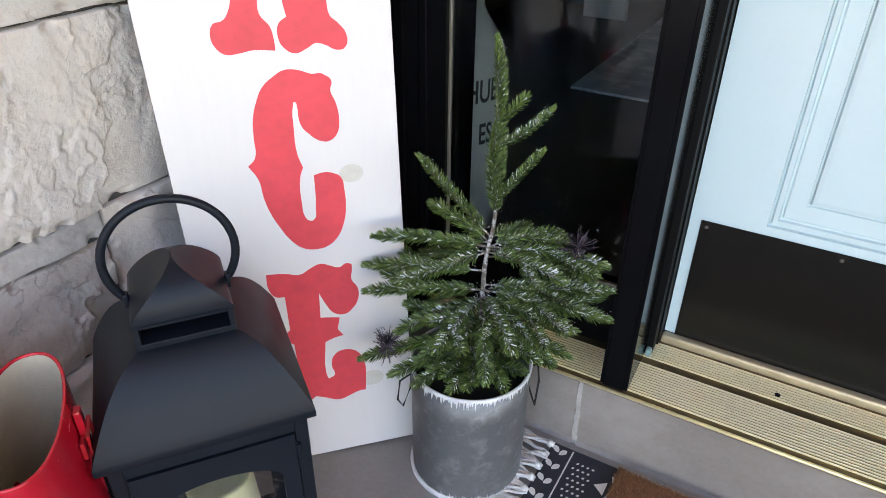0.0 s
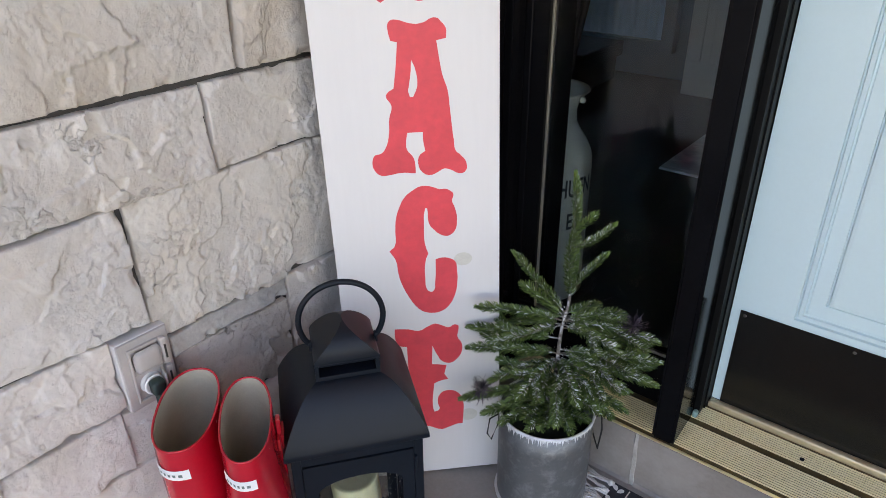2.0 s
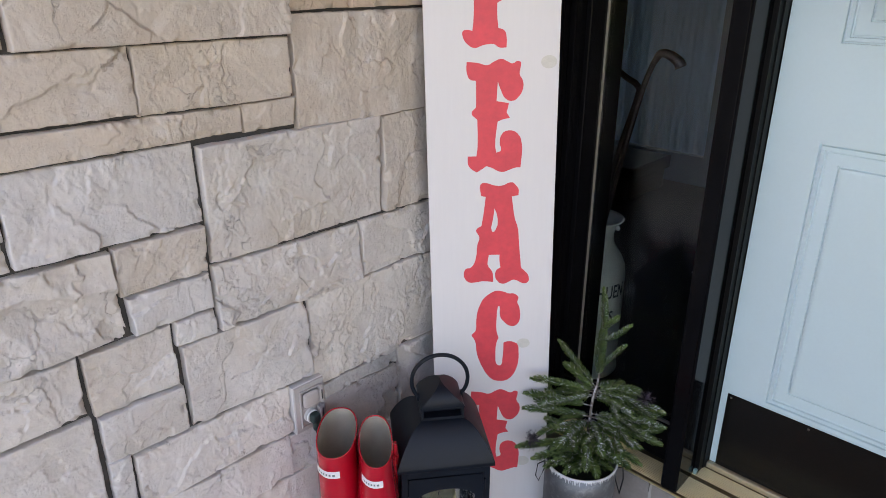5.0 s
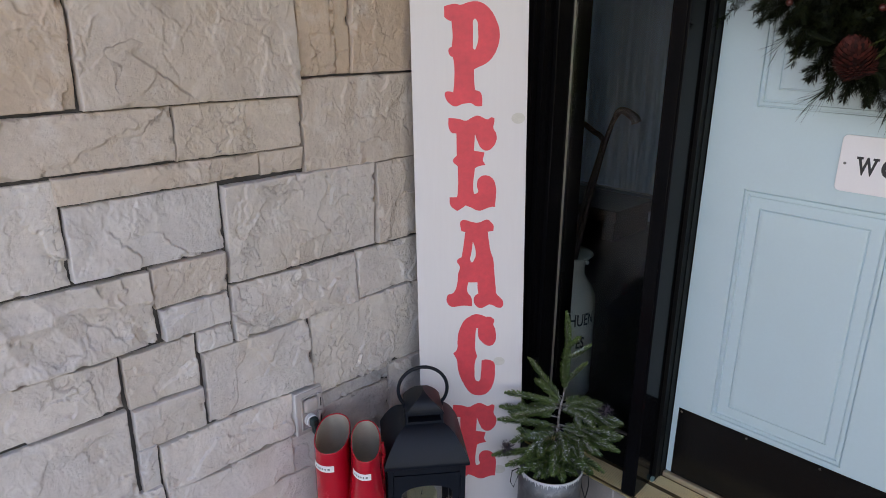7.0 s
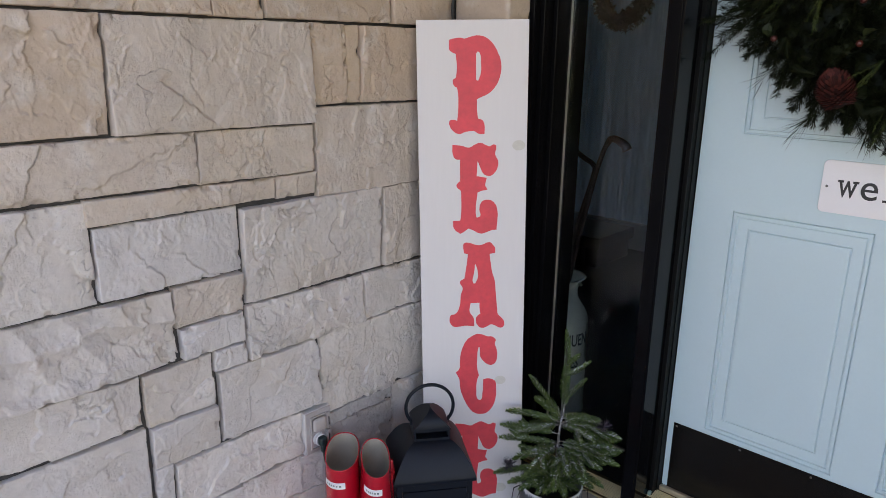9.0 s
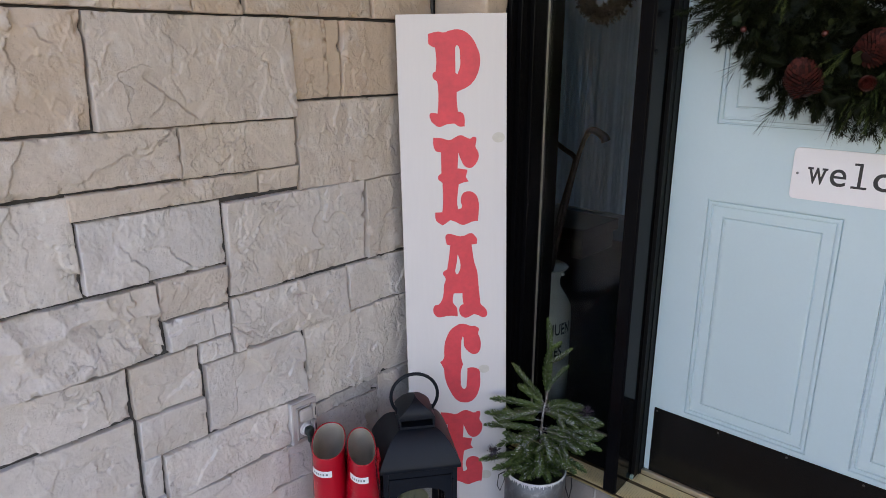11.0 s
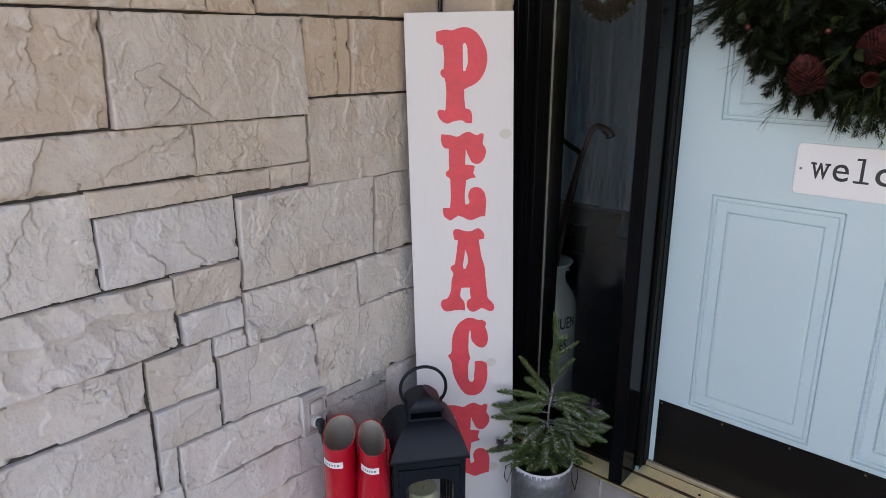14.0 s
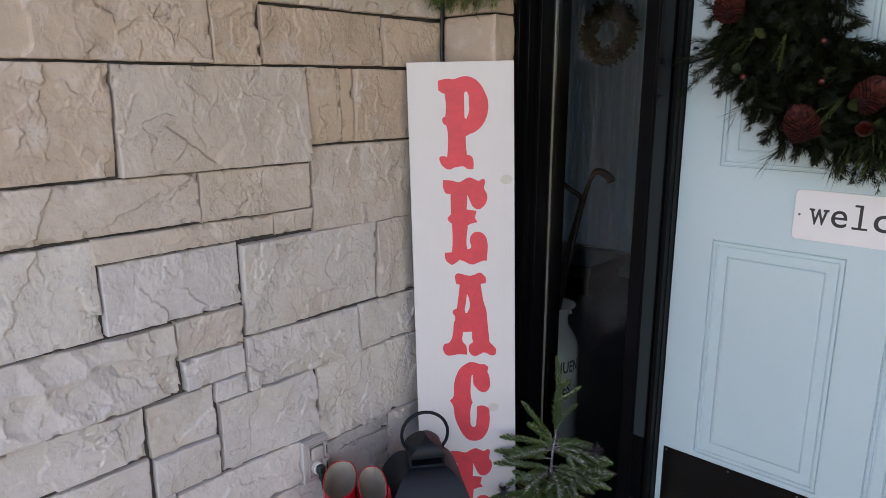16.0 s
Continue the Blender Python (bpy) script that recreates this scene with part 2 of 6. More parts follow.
BARK = mottled("frosted_bark", (0.1, 0.085, 0.07), (0.6, 0.6, 0.62), 160, 0.5, 0.62, 0.8, 0, 0.5)
NEEDLE = island_material("fir_needles", (0.013, 0.037, 0.009), (0.125, 0.195, 0.045))
NEEDLE_UNDER = island_material("young_fir_needles", (0.085, 0.145, 0.038), (0.23, 0.31, 0.1))
FROST = island_material("glitter_frost", (0.62, 0.65, 0.66), (0.9, 0.92, 0.93), 0.35)
PURPLE = island_material("plum_glitter_twig", (0.02, 0.014, 0.02), (0.1, 0.075, 0.1), 0.4)
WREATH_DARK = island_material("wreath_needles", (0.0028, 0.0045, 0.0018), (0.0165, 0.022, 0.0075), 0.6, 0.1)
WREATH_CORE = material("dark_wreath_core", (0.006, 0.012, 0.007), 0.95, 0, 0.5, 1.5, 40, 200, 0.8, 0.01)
WREATH_LIGHT = island_material("wreath_cedar", (0.024, 0.042, 0.013), (0.085, 0.108, 0.035), 0.6, 0.15)
WREATH_LEAF = island_material("wreath_broad_leaves", (0.012, 0.02, 0.008), (0.06, 0.068, 0.024), 0.45, 0.18)
CONE = island_material("red_brown_cone_scales", (0.012, 0.003, 0.0025), (0.085, 0.018, 0.013), 0.7, 0.2)
BERRY = material("red_berry", (0.06, 0.009, 0.006), 0.3, 0, 0.8, 1.2, 30, 200, 0.05)
PLATE_GREY = material("taupe_outlet_plastic", (0.42, 0.38, 0.355), 0.5, 0, 0.93, 1.05, 20, 260, 0.1)
OUTLET_WHITE = material("pale_plastic", (0.62, 0.6, 0.58), 0.4, 0, 0.95, 1.03, 20, 260, 0.05)
PLUG = material("dark_green_plug", (0.012, 0.03, 0.028), 0.45, 0, 0.8, 1.2, 20, 260, 0.1)
CORD = material("black_cord", (0.015, 0.016, 0.016), 0.5, 0, 0.8, 1.2, 20, 260, 0.1)
RUG_BLACK = material("black_rug_wool", (0.022, 0.023, 0.028), 0.95, 0, 0.6, 1.5, 60, 500, 0.7, 0.003)
RUG_WHITE = material("off_white_wool", (0.68, 0.65, 0.6), 0.95, 0, 0.8, 1.08, 60, 500, 0.6, 0.002)
COIR = material("coir", (0.2, 0.085, 0.035), 0.95, 0, 0.6, 1.4, 90, 600, 0.8, 0.004)
COIR_FIBRE = island_material("coir_fibre", (0.1, 0.038, 0.016), (0.34, 0.16, 0.07), 0.9)
SIGN_METAL = material("white_enamel_sign", (0.78, 0.755, 0.74), 0.38, 0, 0.97, 1.02, 8, 200, 0.03)
CAN_CREAM = mottled("cream_enamel", (0.6, 0.6, 0.52), (0.5, 0.5, 0.43), 8, 0.5, 0.8, 0.35, 0, 0.06)
CANE = material("brown_cane", (0.014, 0.0055, 0.0035), 0.4, 0, 0.7, 1.3, 20, 200, 0.1)
DARK_WOOD = material("dark_wood_floor", (0.016, 0.011, 0.009), 0.35, 0, 0.6, 1.4, 8, 120, 0.1, stretch=(1, 8, 1))
# near-black for hall walls and ceiling: the room's dimness is in the colour
ROOM_WALL = material("dim_room_wall", (0.022, 0.027, 0.032), 0.8, 0, 0.95, 1.05, 4, 100, 0.05)
ROOM_WHITE = material("white_room_paint", (0.75, 0.77, 0.78), 0.6, 0, 0.95, 1.03, 4, 100, 0.05)
ROOM_BLUE = material("blue_grey_room_paint", (0.28, 0.35, 0.42), 0.6, 0, 0.9, 1.05, 4, 100, 0.05)
ROOM_RUG = mottled("blue_grey_rug", (0.5, 0.57, 0.6), (0.78, 0.8, 0.8), 14, 0.45, 0.6, 0.95, 0, 0.4)
# orange chosen to tint the light bounced onto the upper wall
SOFFIT = material("warm_bounce_soffit", (0.6, 0.27, 0.08), 0.6, 0, 0.9, 1.08, 5, 80, 0.1)
LAWN = material("lawn", (0.16, 0.17, 0.08), 0.95, 0, 0.6, 1.4, 0.6, 12, 0.5, 0.03)
PAVING = material("grey_paving", (0.27, 0.265, 0.26), 0.85, 0, 0.85, 1.1, 1.5, 40, 0.3)
HOUSE_BRICK = material("house_front", (0.3, 0.26, 0.23), 0.85, 0, 0.8, 1.1, 2, 40, 0.2)

# ---- building blocks ----


def mesh_object(name, bm, mat, parent=None, label="", smooth=False):
    me = bpy.data.meshes.new(name)
    if smooth:
        for f in bm.faces:
            f.smooth = True
    bm.to_mesh(me)
    bm.free()
    for m in mat if isinstance(mat, (list, tuple)) else [mat]:
        me.materials.append(m)
    ob = new(name, me)
    if parent is not None:
        ob.parent = parent
    return tagged(ob, label) if label else ob


def part(name, bm, mat, parent, label="", smooth=False):
    return mesh_object(name, bm, mat, parent, label, smooth)


def empty(name, m, label="", category="", group="", kind=""):
    ob = new(name)
    ob.matrix_world = m
    ob.empty_display_size = 0.05
    return tagged(ob, label, category, group, kind)


def raw(name, verts, faces, mat, parent=None, label="", smooth=False):
    me = bpy.data.meshes.new(name)
    me.from_pydata(verts, [], faces)
    me.materials.append(mat)
    if smooth:
        me.polygons.foreach_set("use_smooth", [True] * len(me.polygons))
    ob = new(name, me)
    if parent is not None:
        ob.parent = parent
    return tagged(ob, label) if label else ob


def box(x0, x1, y0, y1, z0, z1, bevel=0.0, segs=2):
    bm = bmesh.new()
    bmesh.ops.create_cube(bm, size=1)
    for v in bm.verts:
        v.co = Vector((x0 + (v.co.x + 0.5) * (x1 - x0), y0 + (v.co.y + 0.5) * (y1 - y0), z0 + (v.co.z + 0.5) * (z1 - z0)))
    if bevel:
        bmesh.ops.bevel(bm, geom=bm.edges[:], offset=bevel, segments=segs, affect="EDGES", profile=0.5)
    return bm


def boxes(*specs, bevel=0.0):
    """Several touching blocks of one part, in one bmesh."""
    out = bmesh.new()
    for s in specs:
        b = box(*s, bevel=bevel)
        me = bpy.data.meshes.new("scrap")
        b.to_mesh(me)
        b.free()
        out.from_mesh(me)
        bpy.data.meshes.remove(me)
    return out


def lathe(profile, sides=48, centre=(0, 0)):
    """A turned body from (radius, height) pairs."""
    bm = bmesh.new()
    rings = []
    for r, z in profile:
        if r < 1e-5:
            rings.append([bm.verts.new((centre[0], centre[1], z))])
        else:
            rings.append([bm.verts.new((centre[0] + r * math.cos(2 * math.pi * i / sides), centre[1] + r * math.sin(2 * math.pi * i / sides), z)) for i in range(sides)])
    for a, b in zip(rings, rings[1:]):
        for i in range(sides):
            j = (i + 1) % sides
            if len(a) == 1 and len(b) == 1:
                continue
            if len(a) == 1:
                bm.faces.new((a[0], b[j], b[i]))
            elif len(b) == 1:
                bm.faces.new((a[i], a[j], b[0]))
            else:
                bm.faces.new((a[i], a[j], b[j], b[i]))
    bmesh.ops.recalc_face_normals(bm, faces=bm.faces[:])
    return bm


def tube(points, radius, sides=8, closed=False, taper=None):
    """A round rod along a line of points."""
    pts = [Vector(p) for p in points]
    bm = bmesh.new()
    rings = []
    up = Vector((0.13, 0.21, 0.97)).normalized()
    for i, p in enumerate(pts):
        if closed:
            d = pts[(i + 1) % len(pts)] - pts[i - 1]
        else:
            d = pts[min(i + 1, len(pts) - 1)] - pts[max(i - 1, 0)]
        d.normalize()
        side = d.cross(up)
        if side.length < 1e-3:
            side = d.cross(Vector((1, 0, 0)))
        side.normalize()
        other = d.cross(side)
        r = radius * (taper(i / max(1, len(pts) - 1)) if taper else 1)
        rings.append([bm.verts.new(p + (side * math.cos(2 * math.pi * k / sides) + other * math.sin(2 * math.pi * k / sides)) * r) for k in range(sides)])
    pairs = list(zip(rings, rings[1:])) + ([(rings[-1], rings[0])] if closed else [])
    for a, b in pairs:
        for k in range(sides):
            bm.faces.new((a[k], a[(k + 1) % sides], b[(k + 1) % sides], b[k]))
    if not closed:
        bm.faces.new(rings[0][::-1])
        bm.faces.new(rings[-1])
    bmesh.ops.recalc_face_normals(bm, faces=bm.faces[:])
    return bm


def smooth_line(points, steps=8):
    """Catmull-Rom line through points."""
    p = [Vector(q) for q in points]
    p = [2 * p[0] - p[1], *p, 2 * p[-1] - p[-2]]
    out = []
    for i in range(1, len(p) - 2):
        for k in range(steps):
            t = k / steps
            a, b, c, d = p[i - 1], p[i], p[i + 1], p[i + 2]
            out.append(0.5 * (2 * b + (c - a) * t + (2 * a - 5 * b + 4 * c - d) * t * t + (3 * b - a - 3 * c + d) * t ** 3))
    out.append(p[-2])
    return out



# ---- large structure ----
floor = mesh_object("floor", box(-0.3, 3.6, -2.5, 0.9, -0.2, 0, 0), CONCRETE)
tagged(floor, "smooth taupe-grey sealed concrete porch floor", "floor", kind="structure")
ground = mesh_object("ground", box(-400, 400, -400, 400, -0.6, -0.4), LAWN)
tagged(ground, "mown lawn round the house", "ground", kind="structure")
path = mesh_object("pavement", box(-1.5, 6, -9, -2.5, -0.42, -0.18), PAVING)
tagged(path, "pale concrete front walk below the porch", "pavement", kind="structure")
# out of view: added to bounce warm light and cut off high sky
ceiling = mesh_object("ceiling", box(-0.5, 5.2, -0.72, 1.0, 2.6, 2.72), SOFFIT)
tagged(ceiling, "unseen orange porch soffit, added to warm and shade the wall", "ceiling", kind="structure")
house = mesh_object("wall_house", boxes((-4, 4.2, 0.98, 1.0, 2.72, 4.6), (-4, 4.2, 1.0, 6, 4.5, 4.6), (-4, -0.2, 0.75, 0.98, -0.4, 4.6), (3.5, 4.2, 0.75, 0.98, -0.4, 4.6)), HOUSE_BRICK)
tagged(house, "tall masonry house front round the porch", "wall", kind="structure")

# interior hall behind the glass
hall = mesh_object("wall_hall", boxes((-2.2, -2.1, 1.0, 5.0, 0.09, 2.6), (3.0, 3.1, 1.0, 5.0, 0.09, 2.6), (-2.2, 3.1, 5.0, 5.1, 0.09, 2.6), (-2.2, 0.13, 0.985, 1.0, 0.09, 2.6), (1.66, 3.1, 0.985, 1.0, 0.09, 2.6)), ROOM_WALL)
tagged(hall, "entrance hall walls, the dimness put into their near-black grey", "wall", kind="structure")
hall_floor = mesh_object("floor_hall", box(-2.2, 3.1, 0.95, 5.1, 0.02, 0.195), DARK_WOOD)
tagged(hall_floor, "dark stained wood floor of the entrance hall", "floor", kind="structure")
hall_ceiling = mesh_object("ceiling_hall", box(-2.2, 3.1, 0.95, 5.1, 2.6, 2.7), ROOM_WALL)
tagged(hall_ceiling, "hall ceiling, the dimness put into its near-black grey", "ceiling", kind="structure")

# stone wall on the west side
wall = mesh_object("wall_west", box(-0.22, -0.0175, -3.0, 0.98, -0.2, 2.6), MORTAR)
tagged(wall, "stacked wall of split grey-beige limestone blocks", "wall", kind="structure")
rnd = random.Random(7)


def lattice(x, y, seed):
    """Gradient noise over arrays, about -0.7 to 0.7."""
    xi, yi = np.floor(x).astype(np.int64), np.floor(y).astype(np.int64)
    fx, fy = x - xi, y - yi

    def corner(i, j):
        h = ((xi + i) * 374761393 + (yi + j) * 668265263 + seed * 362437) & 0xFFFFFFFF
        h = ((h ^ (h >> 13)) * 1274126177) & 0xFFFFFFFF
        a = (h ^ (h >> 16)) / 4294967296.0 * 2 * np.pi
        return np.cos(a) * (fx - i) + np.sin(a) * (fy - j)

    ux, uy = fx * fx * fx * (fx * (fx * 6 - 15) + 10), fy * fy * fy * (fy * (fy * 6 - 15) + 10)
    low = corner(0, 0) * (1 - ux) + corner(1, 0) * ux
    top = corner(0, 1) * (1 - ux) + corner(1, 1) * ux
    return low * (1 - uy) + top * uy


def layers(x, y, seed, octaves, gain=0.55):
    return sum(gain ** k * lattice(x * 2 ** k, y * 2 ** k, seed + 7 * k) for k in range(octaves))


def ramp01(x, lo, hi):
    t = np.clip((x - lo) / (hi - lo), 0, 1)
    return t * t * (3 - 2 * t)


def flakes(y, z, r, size, step, slope, seed):
    """Cleft flakes: small tilted plates whose ragged borders are steps."""
    w = size * 0.42
    a = r.uniform(0, math.pi)
    yy = y + w * layers(y / size * 1.3, z / size * 1.3, seed, 4, 0.45)
    zz = z + w * layers(y / size * 1.3, z / size * 1.3, seed + 50, 4, 0.45)
    p, q = yy * math.cos(a) + zz * math.sin(a), (zz * math.cos(a) - yy * math.sin(a)) * 1.7
    k = max(3, int((y.max() - y.min()) * (z.max() - z.min()) / size ** 2 * 1.7))
    best, height = np.full(y.shape, 9e9), np.zeros(y.shape)
    for _ in range(k):
        cy, cz = r.uniform(y.min(), y.max()), r.uniform(z.min(), z.max())
        cp, cq = cy * math.cos(a) + cz * math.sin(a), (cz * math.cos(a) - cy * math.sin(a)) * 1.7
        d = (p - cp) ** 2 + (q - cq) ** 2
        plate = r.gauss(0, step) + r.gauss(0, slope) * (y - cy) + r.gauss(0, slope) * (z - cz)
        nearer = d < best
        best, height = np.where(nearer, d, best), np.where(nearer, plate, height)
    return height


def wall_stone(y0, y1, z0, z1, rough=1.0, step=0.0024, proud=None, mat=None, bite=1.0, creases=(), ledge=False):
    """One split-faced block of the west wall, from its edges along y and z."""
    lean = [rnd.uniform(-0.0016, 0.0016) for _ in range(4)]
    seed = rnd.randrange(10 ** 6)
    out = rnd.uniform(-0.003, 0.003) if proud is None else proud
    pitch, yawn = rnd.uniform(-0.008, 0.008), rnd.uniform(-0.008, 0.008)
    r = random.Random(seed)
    wy, wz = y1 - y0, z1 - z0
    n, m = max(4, round(wy / step)), max(4, round(wz / step))
    lip = 0.0009
    us = np.concatenate(([0, lip / wy], np.linspace(2.4 * lip / wy, 1 - 2.4 * lip / wy, n), [1 - lip / wy, 1]))
    vs = np.concatenate(([0, lip / wz], np.linspace(2.4 * lip / wz, 1 - 2.4 * lip / wz, m), [1 - lip / wz, 1]))
    n, m = len(us) - 1, len(vs) - 1
    u, v = np.meshgrid(us, vs, indexing="ij")
    y = y0 + u * wy + lean[0] * (1 - u) * (2 * v - 1) + lean[1] * u * (2 * v - 1)
    z = z0 + v * wz + lean[2] * (1 - v) * (2 * u - 1) + lean[3] * v * (2 * u - 1)
    h = out + pitch * (v - 0.5) + yawn * (u - 0.5)
    h = h + rough * (flakes(y, z, r, 0.15, 0.0016, 0.036, seed) + 0.0022 * layers(y * 9, z * 9, seed, 3))
    some = ramp01(lattice(y * 7, z * 7, seed + 3), -0.12, 0.2)
    h = h + rough * some * flakes(y, z, r, 0.055, 0.0013, 0.05, seed + 1)
    # thin layers left standing, as ragged terraces
    q = layers(y * 8 + z * 4, z * 6 - y * 4, seed + 11, 4, 0.48) * 6
    h = h + 0.0008 * rough * (np.floor(q) + ramp01(q - np.floor(q), 0.88, 1.0)) * ramp01(lattice(y * 6, z * 6, seed + 4), -0.05, 0.15)
    # raised veins
    vein = np.abs(layers(y * 8 + z * 3, z * 4.5 - y * 2, seed + 21, 4, 0.5))
    h = h + 0.0017 * ramp01(0.03 - vein, 0, 0.03) * ramp01(lattice(y * 5, z * 5, seed + 5), 0.0, 0.2)
    h = h + (0.00022 + 0.0007 * ramp01(lattice(y * 10, z * 10, seed + 6), -0.2, 0.35)) * rough ** 0.5 * layers(y * 75, z * 75, seed + 31, 3, 0.65)
    # short upright scars of the splitting
    scar = 1 - np.abs(layers(y * 46 + z * 18, z * 17 - y * 7, seed + 33, 3, 0.55)) / 0.16
    h = h + 0.0013 * rough ** 0.5 * np.clip(scar, 0, 1) * ramp01(lattice(y * 9, z * 9, seed + 7), 0.0, 0.25)
    if ledge:
        # shell-shaped scoops struck out of the face
        yy, zz = y + 0.012 * layers(y * 16, z * 16, seed + 41, 4), z + 0.012 * layers(y * 16, z * 16, seed + 42, 4)
        far = np.full(y.shape, 9e9)
        for k in range(11):
            cy, cz = y0 + wy * (k + r.uniform(0.1, 0.9)) / 11, z0 + wz * (0.95 if k % 2 else 0.42) + r.uniform(-0.012, 0.012)
            far = np.minimum(far, (0.75 * (yy - cy + 0.5 * (zz - cz))) ** 2 + (zz - cz) ** 2 + r.uniform(0, 0.0006))
        h = h + 5.5 * np.clip(far, 0, 0.003) - 0.006
    for ya, za, yb, zb, deep in creases:
        ln = math.hypot(yb - ya, zb - za)
        ty, tz = (yb - ya) / ln, (zb - za) / ln
        along = (y - ya) * ty + (z - za) * tz
        side = (z - za) * ty - (y - ya) * tz + 0.006 * layers(y * 30, z * 30, seed + 61, 3)
        h = h - deep * ramp01(side, -0.002, 0.001) * np.exp(-np.clip(side, 0, None) / 0.035) * ramp01(along, 0, 0.02) * ramp01(ln - along, 0, 0.02)
    h = np.maximum(h, -0.009)
    i, j = np.meshgrid(np.arange(n + 1), np.arange(m + 1), indexing="ij")
    ring = np.minimum(np.minimum(i, n - i), np.minimum(j, m - j))
    h = h - np.where(ring == 0, 0.0034, np.where(ring == 1, 0.0006, 0))
    # chips broken off the arrises
    d = np.minimum(np.minimum(u, 1 - u) * wy, np.minimum(v, 1 - v) * wz)
    chip = np.clip(layers(y * 20, z * 20, seed + 71, 3), 0.2, 1) - 0.2
    h = h - bite * chip * np.clip(1 - d / 0.013, 0, 1) * 0.03
    e = 0.0015 * layers(y * 22, z * 22, seed + 81, 3, 0.6)
    y = y + np.where((i < 2) | (i > n - 2), e, 0)
    z = z + np.where((j < 2) | (j > m - 2), e, 0)
    h = np.where(h > 0.017, 0.017 + 0.3 * (h - 0.017), h)
    pts = np.stack((h, y, z), -1).reshape(-1, 3)
    k = (i * (m + 1) + j)
    quads = np.stack((k[:-1, :-1], k[1:, :-1], k[1:, 1:], k[:-1, 1:]), -1).reshape(-1, 4)
    rim = np.concatenate((k[:-1, 0], k[-1, :-1], k[:0:-1, -1], k[0, :0:-1]))
    back = pts[rim].copy()
    back[:, 0] = -0.03
    b0 = len(pts) + np.arange(len(rim))
    sides = np.stack((np.roll(rim, -1), rim, b0, np.roll(b0, -1)), -1)
    return raw("stone", np.concatenate((pts, back)).tolist(), np.concatenate((quads, sides)).tolist(), mat or STONE, wall, smooth=True)


# top courses
wall_stone(-0.573, -0.053, 1.456, 1.664, mat=STONE_TAN_LIT)
wall_stone(-0.048, 0.071, 1.455, 1.663, mat=STONE_TAN_LIT)
wall_stone(0.078, 0.437, 1.459, 1.585, mat=STONE_TAN_LIT)
wall_stone(0.443, 0.655, 1.460, 1.582, mat=STONE_TAN_LIT)
wall_stone(0.077, 0.276, 1.592, 1.723, mat=STONE_MID_LIT)
wall_stone(0.279, 0.655, 1.591, 1.722, mat=STONE_MID_LIT)
# second course
wall_stone(-0.611, -0.268, 1.2365, 1.450, proud=0.004, mat=STONE_TAN_LIT)
wall_stone(-0.262, 0.190, 1.233, 1.451, 0.7, proud=0.003, mat=STONE_MID_LIT, creases=((-0.168, 1.337, -0.052, 1.238, 0.0065), (-0.06, 1.36, 0.08, 1.44, 0.0014)))
wall_stone(0.196, 0.291, 1.272, 1.453, 0.8, mat=STONE_TAN_LIT)
wall_stone(0.295, 0.333, 1.273, 1.452, 0.6, mat=STONE_TAN_LIT)
wall_stone(0.338, 0.655, 1.272, 1.452, mat=STONE_TAN_LIT)
wall_stone(0.197, 0.655, 1.056, 1.266, mat=STONE_MID_LIT)
# thin courses
wall_stone(-0.610, -0.101, 1.125, 1.230, mat=STONE_MID_LIT)
wall_stone(-0.098, 0.187, 1.121, 1.229, mat=STONE_MID_LIT)
wall_stone(-0.330, 0.080, 1.070, 1.118, 0.7, mat=STONE_MID_LIT)
wall_stone(0.084, 0.189, 1.066, 1.118, 0.7, mat=STONE_MID_LIT)
# large middle course
wall_stone(-0.648, -0.327, 0.920, 1.117)
wall_stone(-0.322, -0.018, 0.922, 1.065)
wall_stone(-0.0105, 0.396, 0.838, 1.057)
wall_stone(0.404, 0.655, 0.840, 1.055, mat=STONE_MID_LIT)
# broken courses below
wall_stone(-0.667, -0.185, 0.756, 0.912, 1.2, proud=0.004, ledge=True)
wall_stone(-0.181, -0.022, 0.827, 0.916, mat=STONE_MID_LIT)
wall_stone(-0.172, -0.020, 0.752, 0.822)
wall_stone(-0.100, -0.021, 0.699, 0.748)
wall_stone(-0.013, 0.334, 0.700, 0.830, 1.3)
wall_stone(0.339, 0.655, 0.703, 0.830)
wall_stone(-0.686, -0.269, 0.633, 0.748)
wall_stone(-0.260, -0.107, 0.623, 0.745)
wall_stone(-0.255, -0.102, 0.516, 0.619)
wall_stone(-0.093, 0.181, 0.517, 0.696)
wall_stone(0.189, 0.655, 0.475, 0.699)
wall_stone(-0.684, -0.267, 0.422, 0.624)
wall_stone(-0.256, -0.216, 0.415, 0.522, 0.6)
wall_stone(-0.210, 0.120, 0.398, 0.511)
wall_stone(-0.207, 0.110, 0.287, 0.390)
wall_stone(0.112, 0.206, 0.280, 0.387)
wall_stone(0.212, 0.430, 0.283, 0.432, 1.8, proud=-0.008, mat=STONE_MID_LIT)
wall_stone(0.437, 0.655, 0.283, 0.472)
wall_stone(-0.683, -0.215, 0.281, 0.418)
for a, b in ((-0.80, -0.43), (-0.425, -0.12), (-0.115, 0.2), (0.205, 0.42), (0.425, 0.655)):
    wall_stone(a, b, 0.004, 0.280, step=0.008)
# the rest of the wall, out towards the front and up to the soffit
zs = [0.004, 0.28, 0.42, 0.63, 0.75, 0.915, 1.12, 1.245, 1.452, 1.665]
